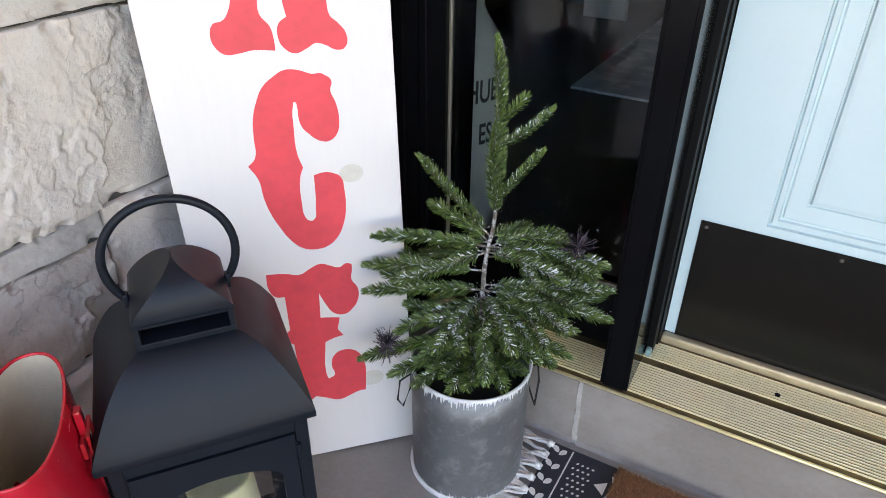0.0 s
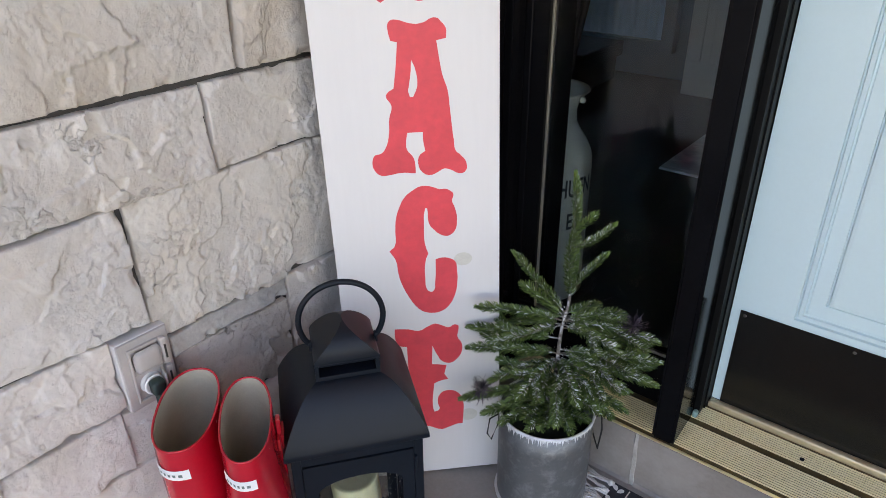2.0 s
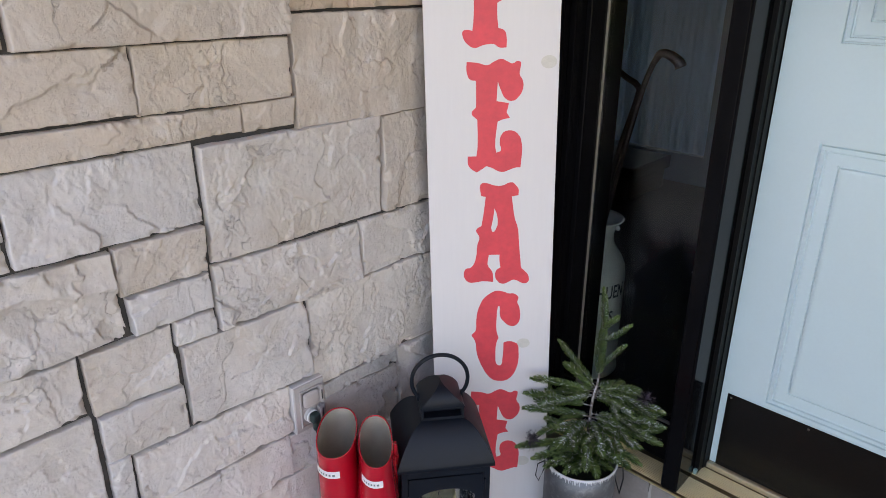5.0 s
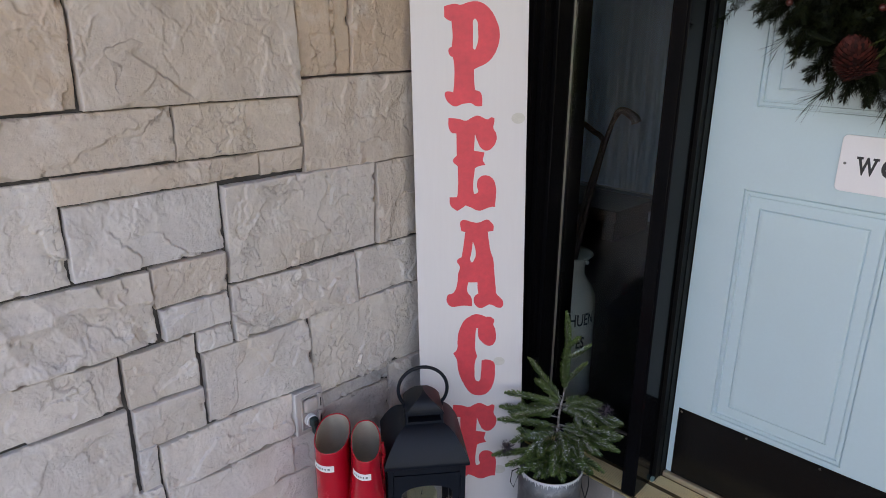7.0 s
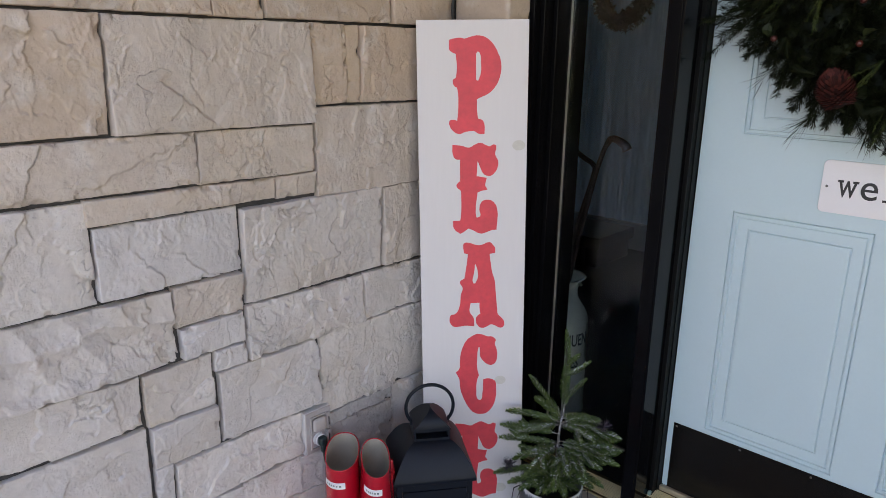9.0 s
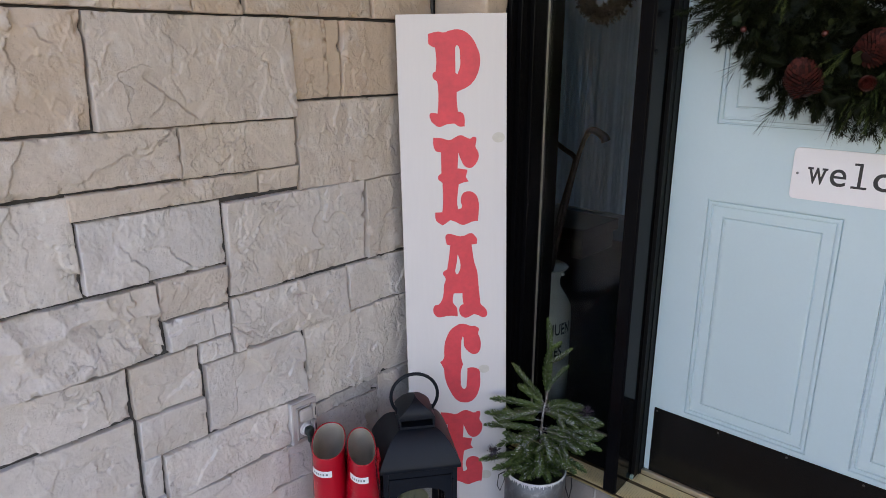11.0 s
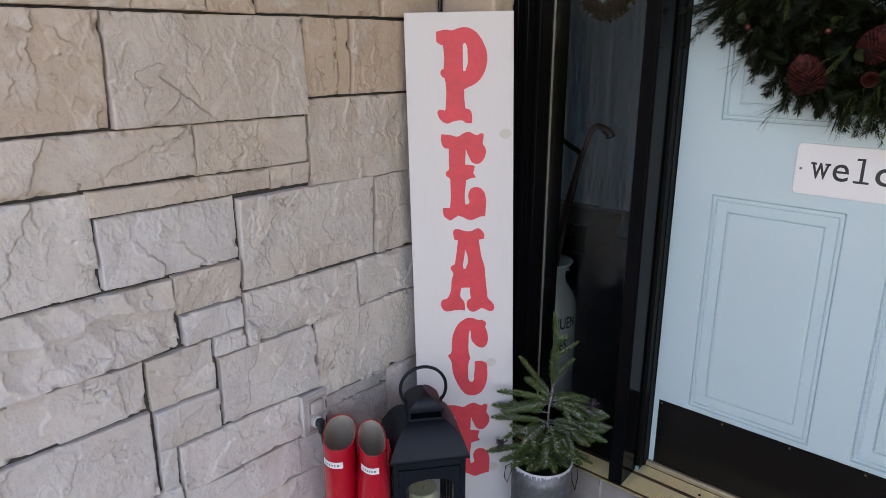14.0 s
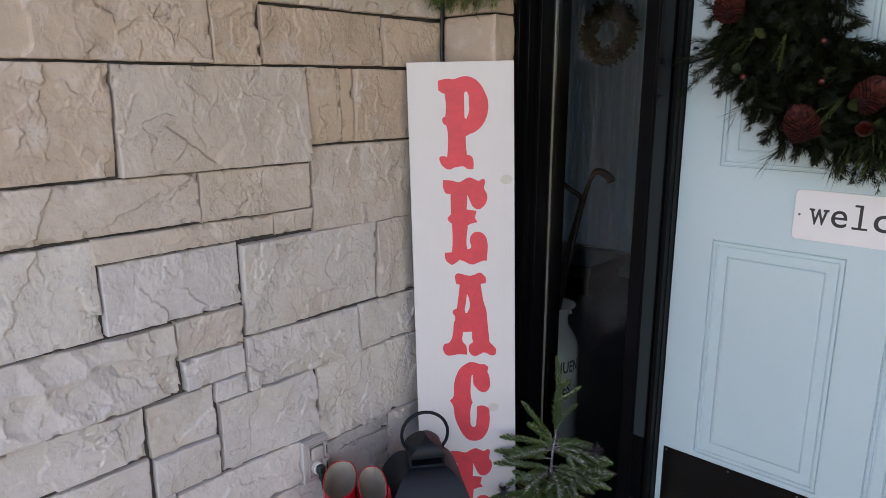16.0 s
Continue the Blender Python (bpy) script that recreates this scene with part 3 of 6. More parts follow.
for za, zb in zip(zs, zs[1:]):
    y = -0.80 if za < 0.1 else -0.69 if za < 0.9 else -0.64 if za < 1.1 else -0.6 if za < 1.4 else -0.56
    while y > -2.9:
        w = rnd.uniform(0.25, 0.5)
        wall_stone(max(-2.98, y - w), y, za, zb, step=0.03)
        y -= w
for za, zb in ((1.73, 1.88), (1.882, 2.08), (2.082, 2.22), (2.222, 2.42), (2.422, 2.6)):
    y = 0.655
    while y > -2.9:
        w = rnd.uniform(0.25, 0.5)
        wall_stone(max(-2.98, y - w), y, za, zb, step=0.025)
        y -= w
patch_strip = wall_stone(0.207, 0.434, 0.437, 0.471, 1.2, 0.0027, -0.008, LEDGE, 1.6)
patch_strip.name = "mortar_patch"
tagged(patch_strip, "smooth grey mortar patch")


def rock_block(x0, x1, y0, y1, z0, z1, parent):
    """A corner block, rough on every side."""
    bm = box(x0 + 0.002, x1, y0, y1, z0 + 0.003, z1 - 0.003, 0.003, 1)
    bmesh.ops.subdivide_edges(bm, edges=bm.edges[:], cuts=13, use_grid_fill=True)
    for v in bm.verts:
        q = v.co.copy()
        side = max(0, min(1, (q.x - x1 + 0.02) / 0.02))
        v.co += (0.002 + 0.002 * side) * noise.noise_vector(q * 11) + (0.0008 + 0.0022 * side) * noise.noise_vector(q * 38) + 0.0008 * side * noise.noise_vector(q * 90)
    return part("stone", bm, STONE_TAN_LIT, parent, smooth=True)


pier = mesh_object("wall_north", boxes((-0.02, 0.176, 0.68, 0.98, -0.2, 2.6), (0.176, 1.66, 0.77, 0.98, 2.3, 2.6), (1.66, 3.5, 0.68, 0.98, -0.2, 2.6)), MORTAR)
tagged(pier, "narrow stone return beside the black door frame", "wall", kind="structure")
zs = [0.004, 0.27, 0.46, 0.695, 0.83, 1.055, 1.27, 1.455, 1.597, 1.73, 1.88, 2.08, 2.22, 2.42, 2.6]
for za, zb in zip(zs, zs[1:]):
    rock_block(0.008, 0.19, 0.659, 0.744, za, zb, pier)

# concrete step under the threshold
def riser(x0, x1):
    bm = bmesh.new()
    prof = [(0.812, 0.0), (0.816, 0.008), (0.806, 0.14), (0.803, 0.1655), (0.95, 0.1655), (0.95, 0.0)]
    a = [bm.verts.new((x0, y, z)) for y, z in prof]
    b = [bm.verts.new((x1, y, z)) for y, z in prof]
    for i in range(len(prof)):
        j = (i + 1) % len(prof)
        bm.faces.new((a[i], a[j], b[j], b[i]))
    bm.faces.new(a[::-1])
    bm.faces.new(b)
    bmesh.ops.recalc_face_normals(bm, faces=bm.faces[:])
    return bm


step = empty("step", pose(0, 0, 0), "taupe parged concrete step under the brass threshold", "step", kind="structure")
part("slab", riser(0.191, 0.516), RISER, step)
part("slab", riser(0.524, 1.9), RISER, step)
bm = box(0.5165, 0.5245, 0.807, 0.83, 0.002, 0.163)
bmesh.ops.subdivide_edges(bm, edges=bm.edges[:], cuts=12, use_grid_fill=True)
for v in bm.verts:
    q = v.co.copy()
    v.co += 0.0022 * noise.noise_vector(Vector((q.x * 90, q.y * 90, q.z * 90)))
    v.co.y += 0.006 * q.z / 0.16 * -1 + 0.006
part("mortar_joint", bm, LEDGE, step, "rough pale mortar joint", True)

# brass threshold
sill = empty("threshold", pose(0, 0, 0), "ribbed brass door threshold, worn and dusty", "threshold", kind="structure")
rise = lambda y: 0.1725 + (y - 0.787) * 0.12
bm = bmesh.new()
prof = [(0.781, 0.1665), (0.7805, 0.169), (0.783, 0.172), (0.788, 0.1728), (0.792, rise(0.792)), (0.905, rise(0.905)), (0.93, rise(0.93)), (0.93, 0.1665)]
ends = [[bm.verts.new((x, y, z)) for y, z in prof] for x in (0.191, 1.66)]
for i in range(len(prof)):
    j = (i + 1) % len(prof)
    bm.faces.new((ends[0][i], ends[0][j], ends[1][j], ends[1][i]))
bm.faces.new(ends[0][::-1])
bm.faces.new(ends[1])
bmesh.ops.recalc_face_normals(bm, faces=bm.faces[:])
part("plate", bm, BRASS_GROOVE, sill, "dull brass base plate, darkened for the shade between ribs")
part("nose", tube([(0.191, 0.7815, 0.1702), (1.66, 0.7815, 0.1702)], 0.0028, 10), BRASS, sill, "polished brass front edge", True)
rib_mesh = None
for y in [0.7925 + 0.005 * i for i in range(13)] + [0.8695 + 0.005 * i for i in range(8)]:
    if rib_mesh is None:
        rib = part("rib", box(0.191, 1.66, -0.0012, 0.0012, -0.002, 0.0026, 0.0006, 1), BRASS, sill)
        rib_mesh = rib.data
    else:
        rib = new("rib", rib_mesh)
        rib.parent = sill
    rib.location = (0, y, rise(y))
part("lip", box(0.607, 1.53, 0.912, 0.9265, 0.18, 0.2015, 0.004, 3), BRASS_DULL, sill, "smooth raised brass lip at the door", True)
part("screw", lathe([(0, 0), (0.004, 0), (0.004, 0.0015), (0, 0.002)], 12), BLACK_DULL, sill).location = (0.786, 0.8795, rise(0.8795) + 0.0015)
part("screw", lathe([(0, 0), (0.004, 0), (0.004, 0.0015), (0, 0.002)], 12), BLACK_DULL, sill).location = (1.2, 0.8795, rise(0.8795) + 0.0015)

# ---- sidelight window and frame ----
light = empty("window_1", pose(0, 0, 0), "tall clear sidelight in a glossy black frame", "window", kind="structure")
part("frame", boxes((0.191, 0.207, 0.747, 0.96, 0.17, 2.3), (0.207, 0.222, 0.772, 0.96, 0.17, 2.3), (0.222, 0.236, 0.81, 0.96, 0.172, 2.3), bevel=0.002), BLACK_FRAME, light, "stepped black jamb beside the stone")
part("bottom_rail", box(0.236, 0.552, 0.868, 0.91, 0.175, 0.285, 0.003), BLACK_FRAME, light)
part("head", boxes((0.191, 1.66, 0.77, 0.98, 2.26, 2.34), (0.236, 0.552, 0.868, 0.91, 2.2, 2.26), bevel=0.002), BLACK_FRAME, light)
part("bead", box(0.236, 0.2405, 0.872, 0.878, 0.285, 2.2, 0.0012), BRASS_GREY, light, "thin brass glazing bead")
part("bead", box(0.2405, 0.552, 0.872, 0.879, 0.285, 0.292, 0.0015), SCREW, light, "dull silver bottom bead")
post = part("post", boxes((0.552, 0.5935, 0.789, 0.878, rise(0.79), 2.26), (0.557, 0.588, 0.7858, 0.789, rise(0.79), 2.26), bevel=0.0012), BLACK_FRAME, light, "glossy black post between sidelight and door")
part("jamb", boxes((0.558, 0.6035, 0.878, 0.985, 0.17, 2.26), (0.6035, 0.6065, 0.9, 0.923, 0.18, 2.26), bevel=0.001), BLACK_DULL, light, "dark jamb with door seal")
part("jamb", boxes((1.5205, 1.6, 0.878, 0.985, 0.17, 2.26), (1.53, 1.6, 0.789, 0.878, 0.17, 2.26), (1.6, 1.665, 0.75, 0.985, 0.0, 2.3), bevel=0.001), BLACK_DULL, light)
pane = part("pane", box(0.2365, 0.5515, 0.884, 0.89, 0.286, 2.2), TINTED, light)
pane.visible_shadow = False
part("corner_seal", box(0.5945, 0.6035, 0.866, 0.8778, rise(0.87) + 0.002, rise(0.87) + 0.016, 0.003), GREEN_FOAM, light, "pale green foam corner seal")

# ---- front door ----
DX0, DX1, DY = 0.608, 1.518, 0.928
door = empty("door_1", pose(0, 0, 0), "closed pale blue panelled front door", "door", kind="structure")
cols = ((0.708, 1.019), (1.114, 1.416))
rows = ((0.419, 1.025), (1.214, 1.88), (1.98, 2.14))
spec = [(DX0, cols[0][0], DY, 0.972, 0.2, 2.245), (cols[0][1], cols[1][0], DY, 0.972, 0.2, 2.245), (cols[1][1], DX1, DY, 0.972, 0.2, 2.245)]
for a, b in cols:
    edges = [0.2] + [z for r in rows for z in r] + [2.245]
    for k in range(0, len(edges), 2):
        spec.append((a, b, DY, 0.972, edges[k], edges[k + 1]))
part("slab", boxes(*spec), DOOR_PAINT, door)


def door_panel(x0, x1, z0, z1):
    """Embossed panel: groove, bead, flat, inner raised field."""
    bm = bmesh.new()
    loops = []
    for inset, depth in ((0, 0), (0.001, 0.0062), (0.0032, 0.0064), (0.0052, 0.0016), (0.0112, 0.0012), (0.0124, 0.0064), (0.0148, 0.0066), (0.0168, 0.0046), (0.0395, 0.005), (0.0404, 0.0078), (0.0424, 0.0078), (0.0446, 0.0026), (0.05, 0.0018)):
        loops.append([bm.verts.new((x, DY + depth, z)) for x, z in ((x0 + inset, z0 + inset), (x1 - inset, z0 + inset), (x1 - inset, z1 - inset), (x0 + inset, z1 - inset))])
    for a, b in zip(loops, loops[1:]):
        for i in range(4):
            j = (i + 1) % 4
            bm.faces.new((a[i], a[j], b[j], b[i]))
    bm.faces.new(loops[-1])
    bmesh.ops.recalc_face_normals(bm, faces=bm.faces[:])
    return bm


for x0, x1 in cols:
    for z0, z1 in rows:
        part("panel", door_panel(x0, x1, z0, z1), DOOR_PAINT, door)
kick = part("kick_plate", box(0.624, 1.504, DY - 0.0025, DY - 0.0003, 0.2005, 0.406, 0.0008, 1), KICK, door, "dark bronze metal kick plate")
for x in (0.633, 0.807, 0.98, 1.152, 1.324, 1.495):
    s = part("screw", lathe([(0, 0.0016), (0.002, 0.0015), (0.0028, 0.0006), (0.003, 0)], 12), SCREW, kick)
    s.matrix_local = pose(x, DY - 0.0025, 0.397, 90, 0, 0)

# ---- tall painted sign ----
th, lean, tilt = 0.7842, 0.0275, 0.0239
u0, n0, k0 = Vector((math.cos(th), math.sin(th), 0)), Vector((math.sin(th), -math.cos(th), 0)), Vector((0, 0, 1))
v0 = math.cos(lean) * k0 - math.sin(lean) * n0
su, sv = math.cos(tilt) * u0 + math.sin(tilt) * v0, math.cos(tilt) * v0 - math.sin(tilt) * u0
sn = su.cross(sv)
SIGN_W, SIGN_H = 0.2855, 1.4713
sign_m = Matrix(((su.x, -sn.x, sv.x, 0.183), (su.y, -sn.y, sv.y, 0.5895), (su.z, -sn.z, sv.z, 0.0034), (0, 0, 0, 1)))
sign = empty("porch_sign", sign_m, "tall white wooden board with red painted letters, leaning in the corner", "sign")
bm = box(-SIGN_W / 2, SIGN_W / 2, 0, 0.018, 0, SIGN_H, 0.0012, 2)
part("board", bm, SIGN_WHITE, sign)


def outline(curve, pts, scale, dx, dz):
    """A closed painted edge; a third number marks a corner."""
    s = curve.splines.new("BEZIER")
    s.bezier_points.add(len(pts) - 1)
    s.use_cyclic_u = True
    s.resolution_u = 4
    for b, p in zip(s.bezier_points, pts):
        b.co = (dx + p[0] * scale, dz + p[1] * scale, 0)
        b.handle_left_type = b.handle_right_type = "VECTOR" if len(p) == 3 else "AUTO"


GLYPHS = {
    "P": ([(0, 96, 1), (11, 98), (16, 97), (23, 99), (30, 100), (38, 98), (46, 91), (51, 82), (54, 73), (53, 59), (47, 47), (40, 41), (33, 38), (29, 36, 1), (29, 26), (30, 16, 1), (35, 14), (37, 9), (37, 0, 1), (31, 0), (26, 3), (22, 3), (16, 2), (10, 0), (4, 3), (0, 9), (0, 14), (4, 15), (8, 14, 1), (9, 23), (9, 43), (8, 48, 1), (5, 50), (4, 56), (7, 58, 1), (8, 68), (7, 82, 1), (4, 83), (0, 86, 1)], [(28, 56, 1), (28, 70), (28, 82, 1), (30, 84), (32, 82), (33, 73), (33, 63), (31, 57), (30, 55)]),
    "E": ([(0, 98, 1), (10, 97), (18, 95), (24, 98), (30, 100), (35, 98), (40, 96), (44, 98), (47, 97, 1), (47, 94), (46, 87), (49, 81), (49, 74), (45, 67), (40, 64), (34, 66), (30, 73), (27, 81, 1), (26, 64, 1), (32, 63), (37, 62, 1), (35, 54, 1), (38, 49, 1), (32, 48), (27, 46, 1), (25, 24), (26, 18, 1), (30, 20), (29, 27), (31, 35), (37, 38), (45, 35), (49, 25), (49, 16), (48, 4, 1), (44, 4), (38, 2), (31, 0), (22, 4), (17, 6, 1), (13, 3), (8, 0, 1), (1, 6), (0, 15, 1), (8, 15, 1), (9, 23), (9, 48, 1), (4, 54), (8, 59, 1), (8, 82, 1), (3, 83), (0, 89)], []),
    "A": ([(16, 98), (18, 100), (22, 100), (28, 98), (33, 97, 1), (38, 98), (42, 100), (46, 100), (48, 98), (51, 94), (51, 88, 1), (45, 87, 1), (46, 79), (48, 66), (51, 56), (52, 45), (53, 33), (54, 23), (55, 16), (58, 13), (62, 7), (61, 1), (57, 0), (51, 3), (47, 4), (43, 2), (37, 0), (32, 3), (30, 8), (31, 14), (35, 17, 1), (34, 24), (34, 30, 1), (24, 30, 1), (23, 25), (23, 19), (27, 13), (28, 7), (28, 2, 1), (18, 3), (11, 2), (5, 2), (1, 6), (0, 11), (2, 16), (6, 17), (9, 20), (12, 29), (13, 40), (15, 48), (12, 55), (17, 59, 1), (19, 71), (21, 87, 1), (17, 88, 1), (16, 93)], [(29, 76, 1), (31, 71), (32, 60), (31, 57), (29, 53, 1), (27, 53, 1), (26, 57, 1), (28, 67)]),
    "C": ([(24, 100), (28, 100), (32, 99), (37, 97), (41, 97), (43, 96), (46, 93), (45, 88), (47, 82), (48, 73), (46, 65), (42, 62), (39, 62), (35, 64), (32, 67), (29, 71), (28, 76), (28, 81), (27, 84), (26, 82), (25, 71), (25, 57), (27, 49, 1), (25, 44), (24, 29), (25, 20), (27, 18), (29, 18), (31, 26), (32, 44, 1), (37, 45), (42, 44), (46, 41), (47, 34), (47, 24), (45, 14), (41, 6), (35, 1), (27, 0), (21, 2), (16, 7), (11, 16), (7, 26), (5, 35), (4, 45), (0, 53, 1), (4, 57), (5, 68), (6, 77), (9, 86), (13, 93), (18, 97)], []),
}


def painted_letter(char, left, low, height):
    """A hand-painted slab letter lying on the board."""
    c = bpy.data.curves.new("letter", "CURVE")
    c.dimensions, c.fill_mode = "2D", "BOTH"
    c.extrude = 0.0003
    outer, inner = GLYPHS[char]
    outline(c, outer, height / 100, left, low)
    if inner:
        outline(c, inner, height / 100, left, low)
    tmp = bpy.data.objects.new("letter", c)
    me = bpy.data.meshes.new_from_object(tmp)
    bpy.data.objects.remove(tmp)
    me.materials.clear()
    me.materials.append(RED_PAINT)
    ob = new("letter", me)
    ob.parent = sign
    ob.matrix_local = pose(0, -0.0003, 0, 90, 0, 0)
    return ob


painted_letter("P", -0.0605, 1.187, 0.246)
painted_letter("E", -0.0534, 0.9195, 0.2445)
painted_letter("A", -0.0652, 0.648, 0.2465)
painted_letter("C", -0.0490, 0.383, 0.2465)
painted_letter("E", -0.0508, 0.109, 0.2495)
for s, v, r in ((0.121, 1.1557, 0.017), (0.078, 0.488, 0.016), (0.081, 0.14, 0.018)):
    k = part("knot", lathe([(0, 0.0003), (r * 0.8, 0.0003), (r, 0.0001), (r, 0)], 24), KNOT, sign, "yellowed pine knot showing through")
    k.matrix_local = pose(s, 0, v, 90, 0, 0) @ Matrix.Diagonal((1, 0.8, 1, 1))

# ---- lantern ----
LANT = pose(0.2222, 0.3548, 0, 0, 0, math.degrees(0.9285)) @ Matrix.Scale(1.034, 4)
lantern = empty("lantern", LANT, "black metal candle lantern with domed roof and ring handle", "lantern")


def square_dome(profile, narrow=None):
    """Four curved panels meeting in sharp hips, from (half width, height) pairs; narrow: other half widths across x."""
    bm = bmesh.new()
    side = [i / 4 for i in range(4)]
    rows = []
    for q, (r, z) in enumerate(profile):
        rx = narrow[q] if narrow else r
        row = []
        for (ax, ay), (bx, by) in (((-1, -1), (1, -1)), ((1, -1), (1, 1)), ((1, 1), (-1, 1)), ((-1, 1), (-1, -1))):
            row += [bm.verts.new(((ax + (bx - ax) * t) * rx, (ay + (by - ay) * t) * r, z)) for t in side]
        rows.append(row)
    for a, b in zip(rows, rows[1:]):
        for k in range(16):
            bm.faces.new((a[k], a[(k + 1) % 16], b[(k + 1) % 16], b[k]))
        for k in (0, 4, 8, 12):
            bm.edges.get((a[k], b[k])).smooth = False
    return bm


def quarter(r0, z0, r1, z1, n=14):
    """A rounded line from an eave to a top."""
    return [(r1 + (r0 - r1) * math.cos(a), z0 + (z1 - z0) * math.sin(a)) for a in [math.pi / 2 * i / n for i in range(n + 1)]]


def bulge(r0, z0, r1, z1, power=1.6, n=10):
    """A convex line from an eave to a top."""
    return [(r0 + (r1 - r0) * t, z0 + (z1 - z0) * (1 - (1 - t) ** power)) for t in [i / n for i in range(n + 1)]]


roof = part("roof", square_dome([(0.0995, 0.352), (0.1006, 0.3535), (0.1006, 0.3605)] + bulge(0.1003, 0.3622, 0.043, 0.4375, 1.85, 16)), LANTERN_BLACK, lantern, smooth=True)
part("cupola", boxes((-0.0445, 0.0445, -0.0445, 0.0445, 0.4365, 0.4435), (-0.0445, -0.0395, -0.0445, 0.0445, 0.4435, 0.4635), (0.0395, 0.0445, -0.0445, 0.0445, 0.4435, 0.4635), (-0.0395, 0.0395, 0.0395, 0.0445, 0.4435, 0.4635), (-0.0395, 0.0395, -0.0445, -0.0405, 0.46, 0.4635), bevel=0.0006), LANTERN_BLACK, lantern, "vented black collar")
dome = quarter(0.0452, 0.4665, 0.0006, 0.508)
part("cap", square_dome([(0.0435, 0.4625), (0.0452, 0.4632), (0.0452, 0.466)] + dome, [0.0435, 0.0452, 0.0452] + [0.0452 + (0.0006 - 0.0452) * ((z - 0.4665) / 0.0415) ** 1.25 for _, z in dome]), LANTERN_BLACK, lantern, "small domed cap", True)
ring = [Vector((0.059 * math.sin(a), 0.0, 0.5055 + 0.059 * math.cos(a))) for a in [radians(-128 + 256 * i / 40) for i in range(41)]]
part("handle", tube(ring, 0.0042, 10), LANTERN_BLACK, lantern, "round black ring handle", True)
for s in (-1, 1):
    part("lug", box(s * 0.0465 - 0.0025, s * 0.0465 + 0.0025, -0.005, 0.005, 0.46, 0.475, 0.0015), LANTERN_BLACK, lantern)
part("base", boxes((-0.096, 0.096, -0.096, 0.096, 0.0, 0.012), (-0.091, 0.091, -0.091, 0.091, 0.012, 0.022), bevel=0.002), LANTERN_BLACK, lantern)
for sx in (-1, 1):
    for sy in (-1, 1):
        part("corner_post", box(min(sx * 0.0925, sx * 0.079), max(sx * 0.0925, sx * 0.079), min(sy * 0.0925, sy * 0.079), max(sy * 0.0925, sy * 0.079), 0.022, 0.3525, 0.0015), LANTERN_BLACK, lantern)


def arched_plate(w, z0, z1, iw, iz0, iz1, drop, t):
    """A flat frame whose opening has a shallow arched top."""
    bm = bmesh.new()
    inner = [(-iw, iz0), (iw, iz0)] + [(iw * math.cos(a), iz1 - drop + drop * math.sin(a)) for a in [math.pi * i / 14 for i in range(15)]]
    outer = [(-w, z0), (w, z0), (w, iz1 - drop)] + [(max(-w, min(w, 1.6 * w * math.cos(a))), z1) for a in [math.pi * i / 14 for i in range(1, 14)]] + [(-w, iz1 - drop)]
    lay = []
    for y in (-t, 0):
        lay.append(([bm.verts.new((x, y, z)) for x, z in inner], [bm.verts.new((x, y, z)) for x, z in outer]))
    n = len(inner)
    for i in range(n):
        j = (i + 1) % n
        bm.faces.new((lay[0][0][i], lay[0][0][j], lay[0][1][j], lay[0][1][i]))
        bm.faces.new((lay[1][0][j], lay[1][0][i], lay[1][1][i], lay[1][1][j]))
        bm.faces.new((lay[0][0][j], lay[0][0][i], lay[1][0][i], lay[1][0][j]))
        bm.faces.new((lay[0][1][i], lay[0][1][j], lay[1][1][j], lay[1][1][i]))
    bmesh.ops.recalc_face_normals(bm, faces=bm.faces[:])
    return bm


part("top_band", boxes((-0.079, 0.079, -0.0915, -0.083, 0.332, 0.3525), (-0.079, 0.079, 0.083, 0.0915, 0.332, 0.3525), (-0.0915, -0.083, -0.079, 0.079, 0.332, 0.3525), (0.083, 0.0915, -0.079, 0.079, 0.332, 0.3525)), LANTERN_BLACK, lantern)
for k, nm in enumerate(("door", "side_panel", "side_panel", "side_panel")):
    m = pose(0, 0, 0, 0, 0, 90 * k) @ pose(0, -0.086 - (0.003 if k == 0 else 0), 0)
    p = part(nm, arched_plate(0.0778, 0.024, 0.3305, 0.061, 0.042, 0.3, 0.024, 0.005), LANTERN_BLACK, lantern, "framed glass lantern door" if k == 0 else "")
    p.matrix_local = m
    g = part("glass", box(-0.063, 0.063, 0.0004, 0.0018, 0.038, 0.303), GLASS, p)
    g.visible_shadow = False
    if k == 0:
        part("hinge", tube([(0.0805, -0.006, 0.29), (0.0805, -0.006, 0.318)], 0.0026, 8), LANTERN_BLACK, p)
        part("hinge", tube([(0.0805, -0.006, 0.05), (0.0805, -0.006, 0.078)], 0.0026, 8), LANTERN_BLACK, p)
        part("latch", box(-0.0825, -0.074, -0.010, -0.005, 0.17, 0.178, 0.001), LANTERN_BLACK, p)

candle = empty("candle", pose(0.2312, 0.3578, 0.0265) @ Matrix.Rotation(radians(-3.5), 4, Vector((-0.75, 0.66, 0))), "ivory pillar candle inside the lantern", "candle")
part("wax", lathe([(0, 0), (0.0385, 0), (0.0395, 0.003), (0.0395, 0.191), (0.0375, 0.1945), (0.030, 0.191), (0.012, 0.188), (0, 0.1875)], 40), WAX, candle, smooth=True)
part("wick", tube([(0, 0, 0.1865), (0.0005, 0, 0.194), (0.0018, 0.001, 0.199)], 0.0011, 6), INK, candle)

# ---- boots ----


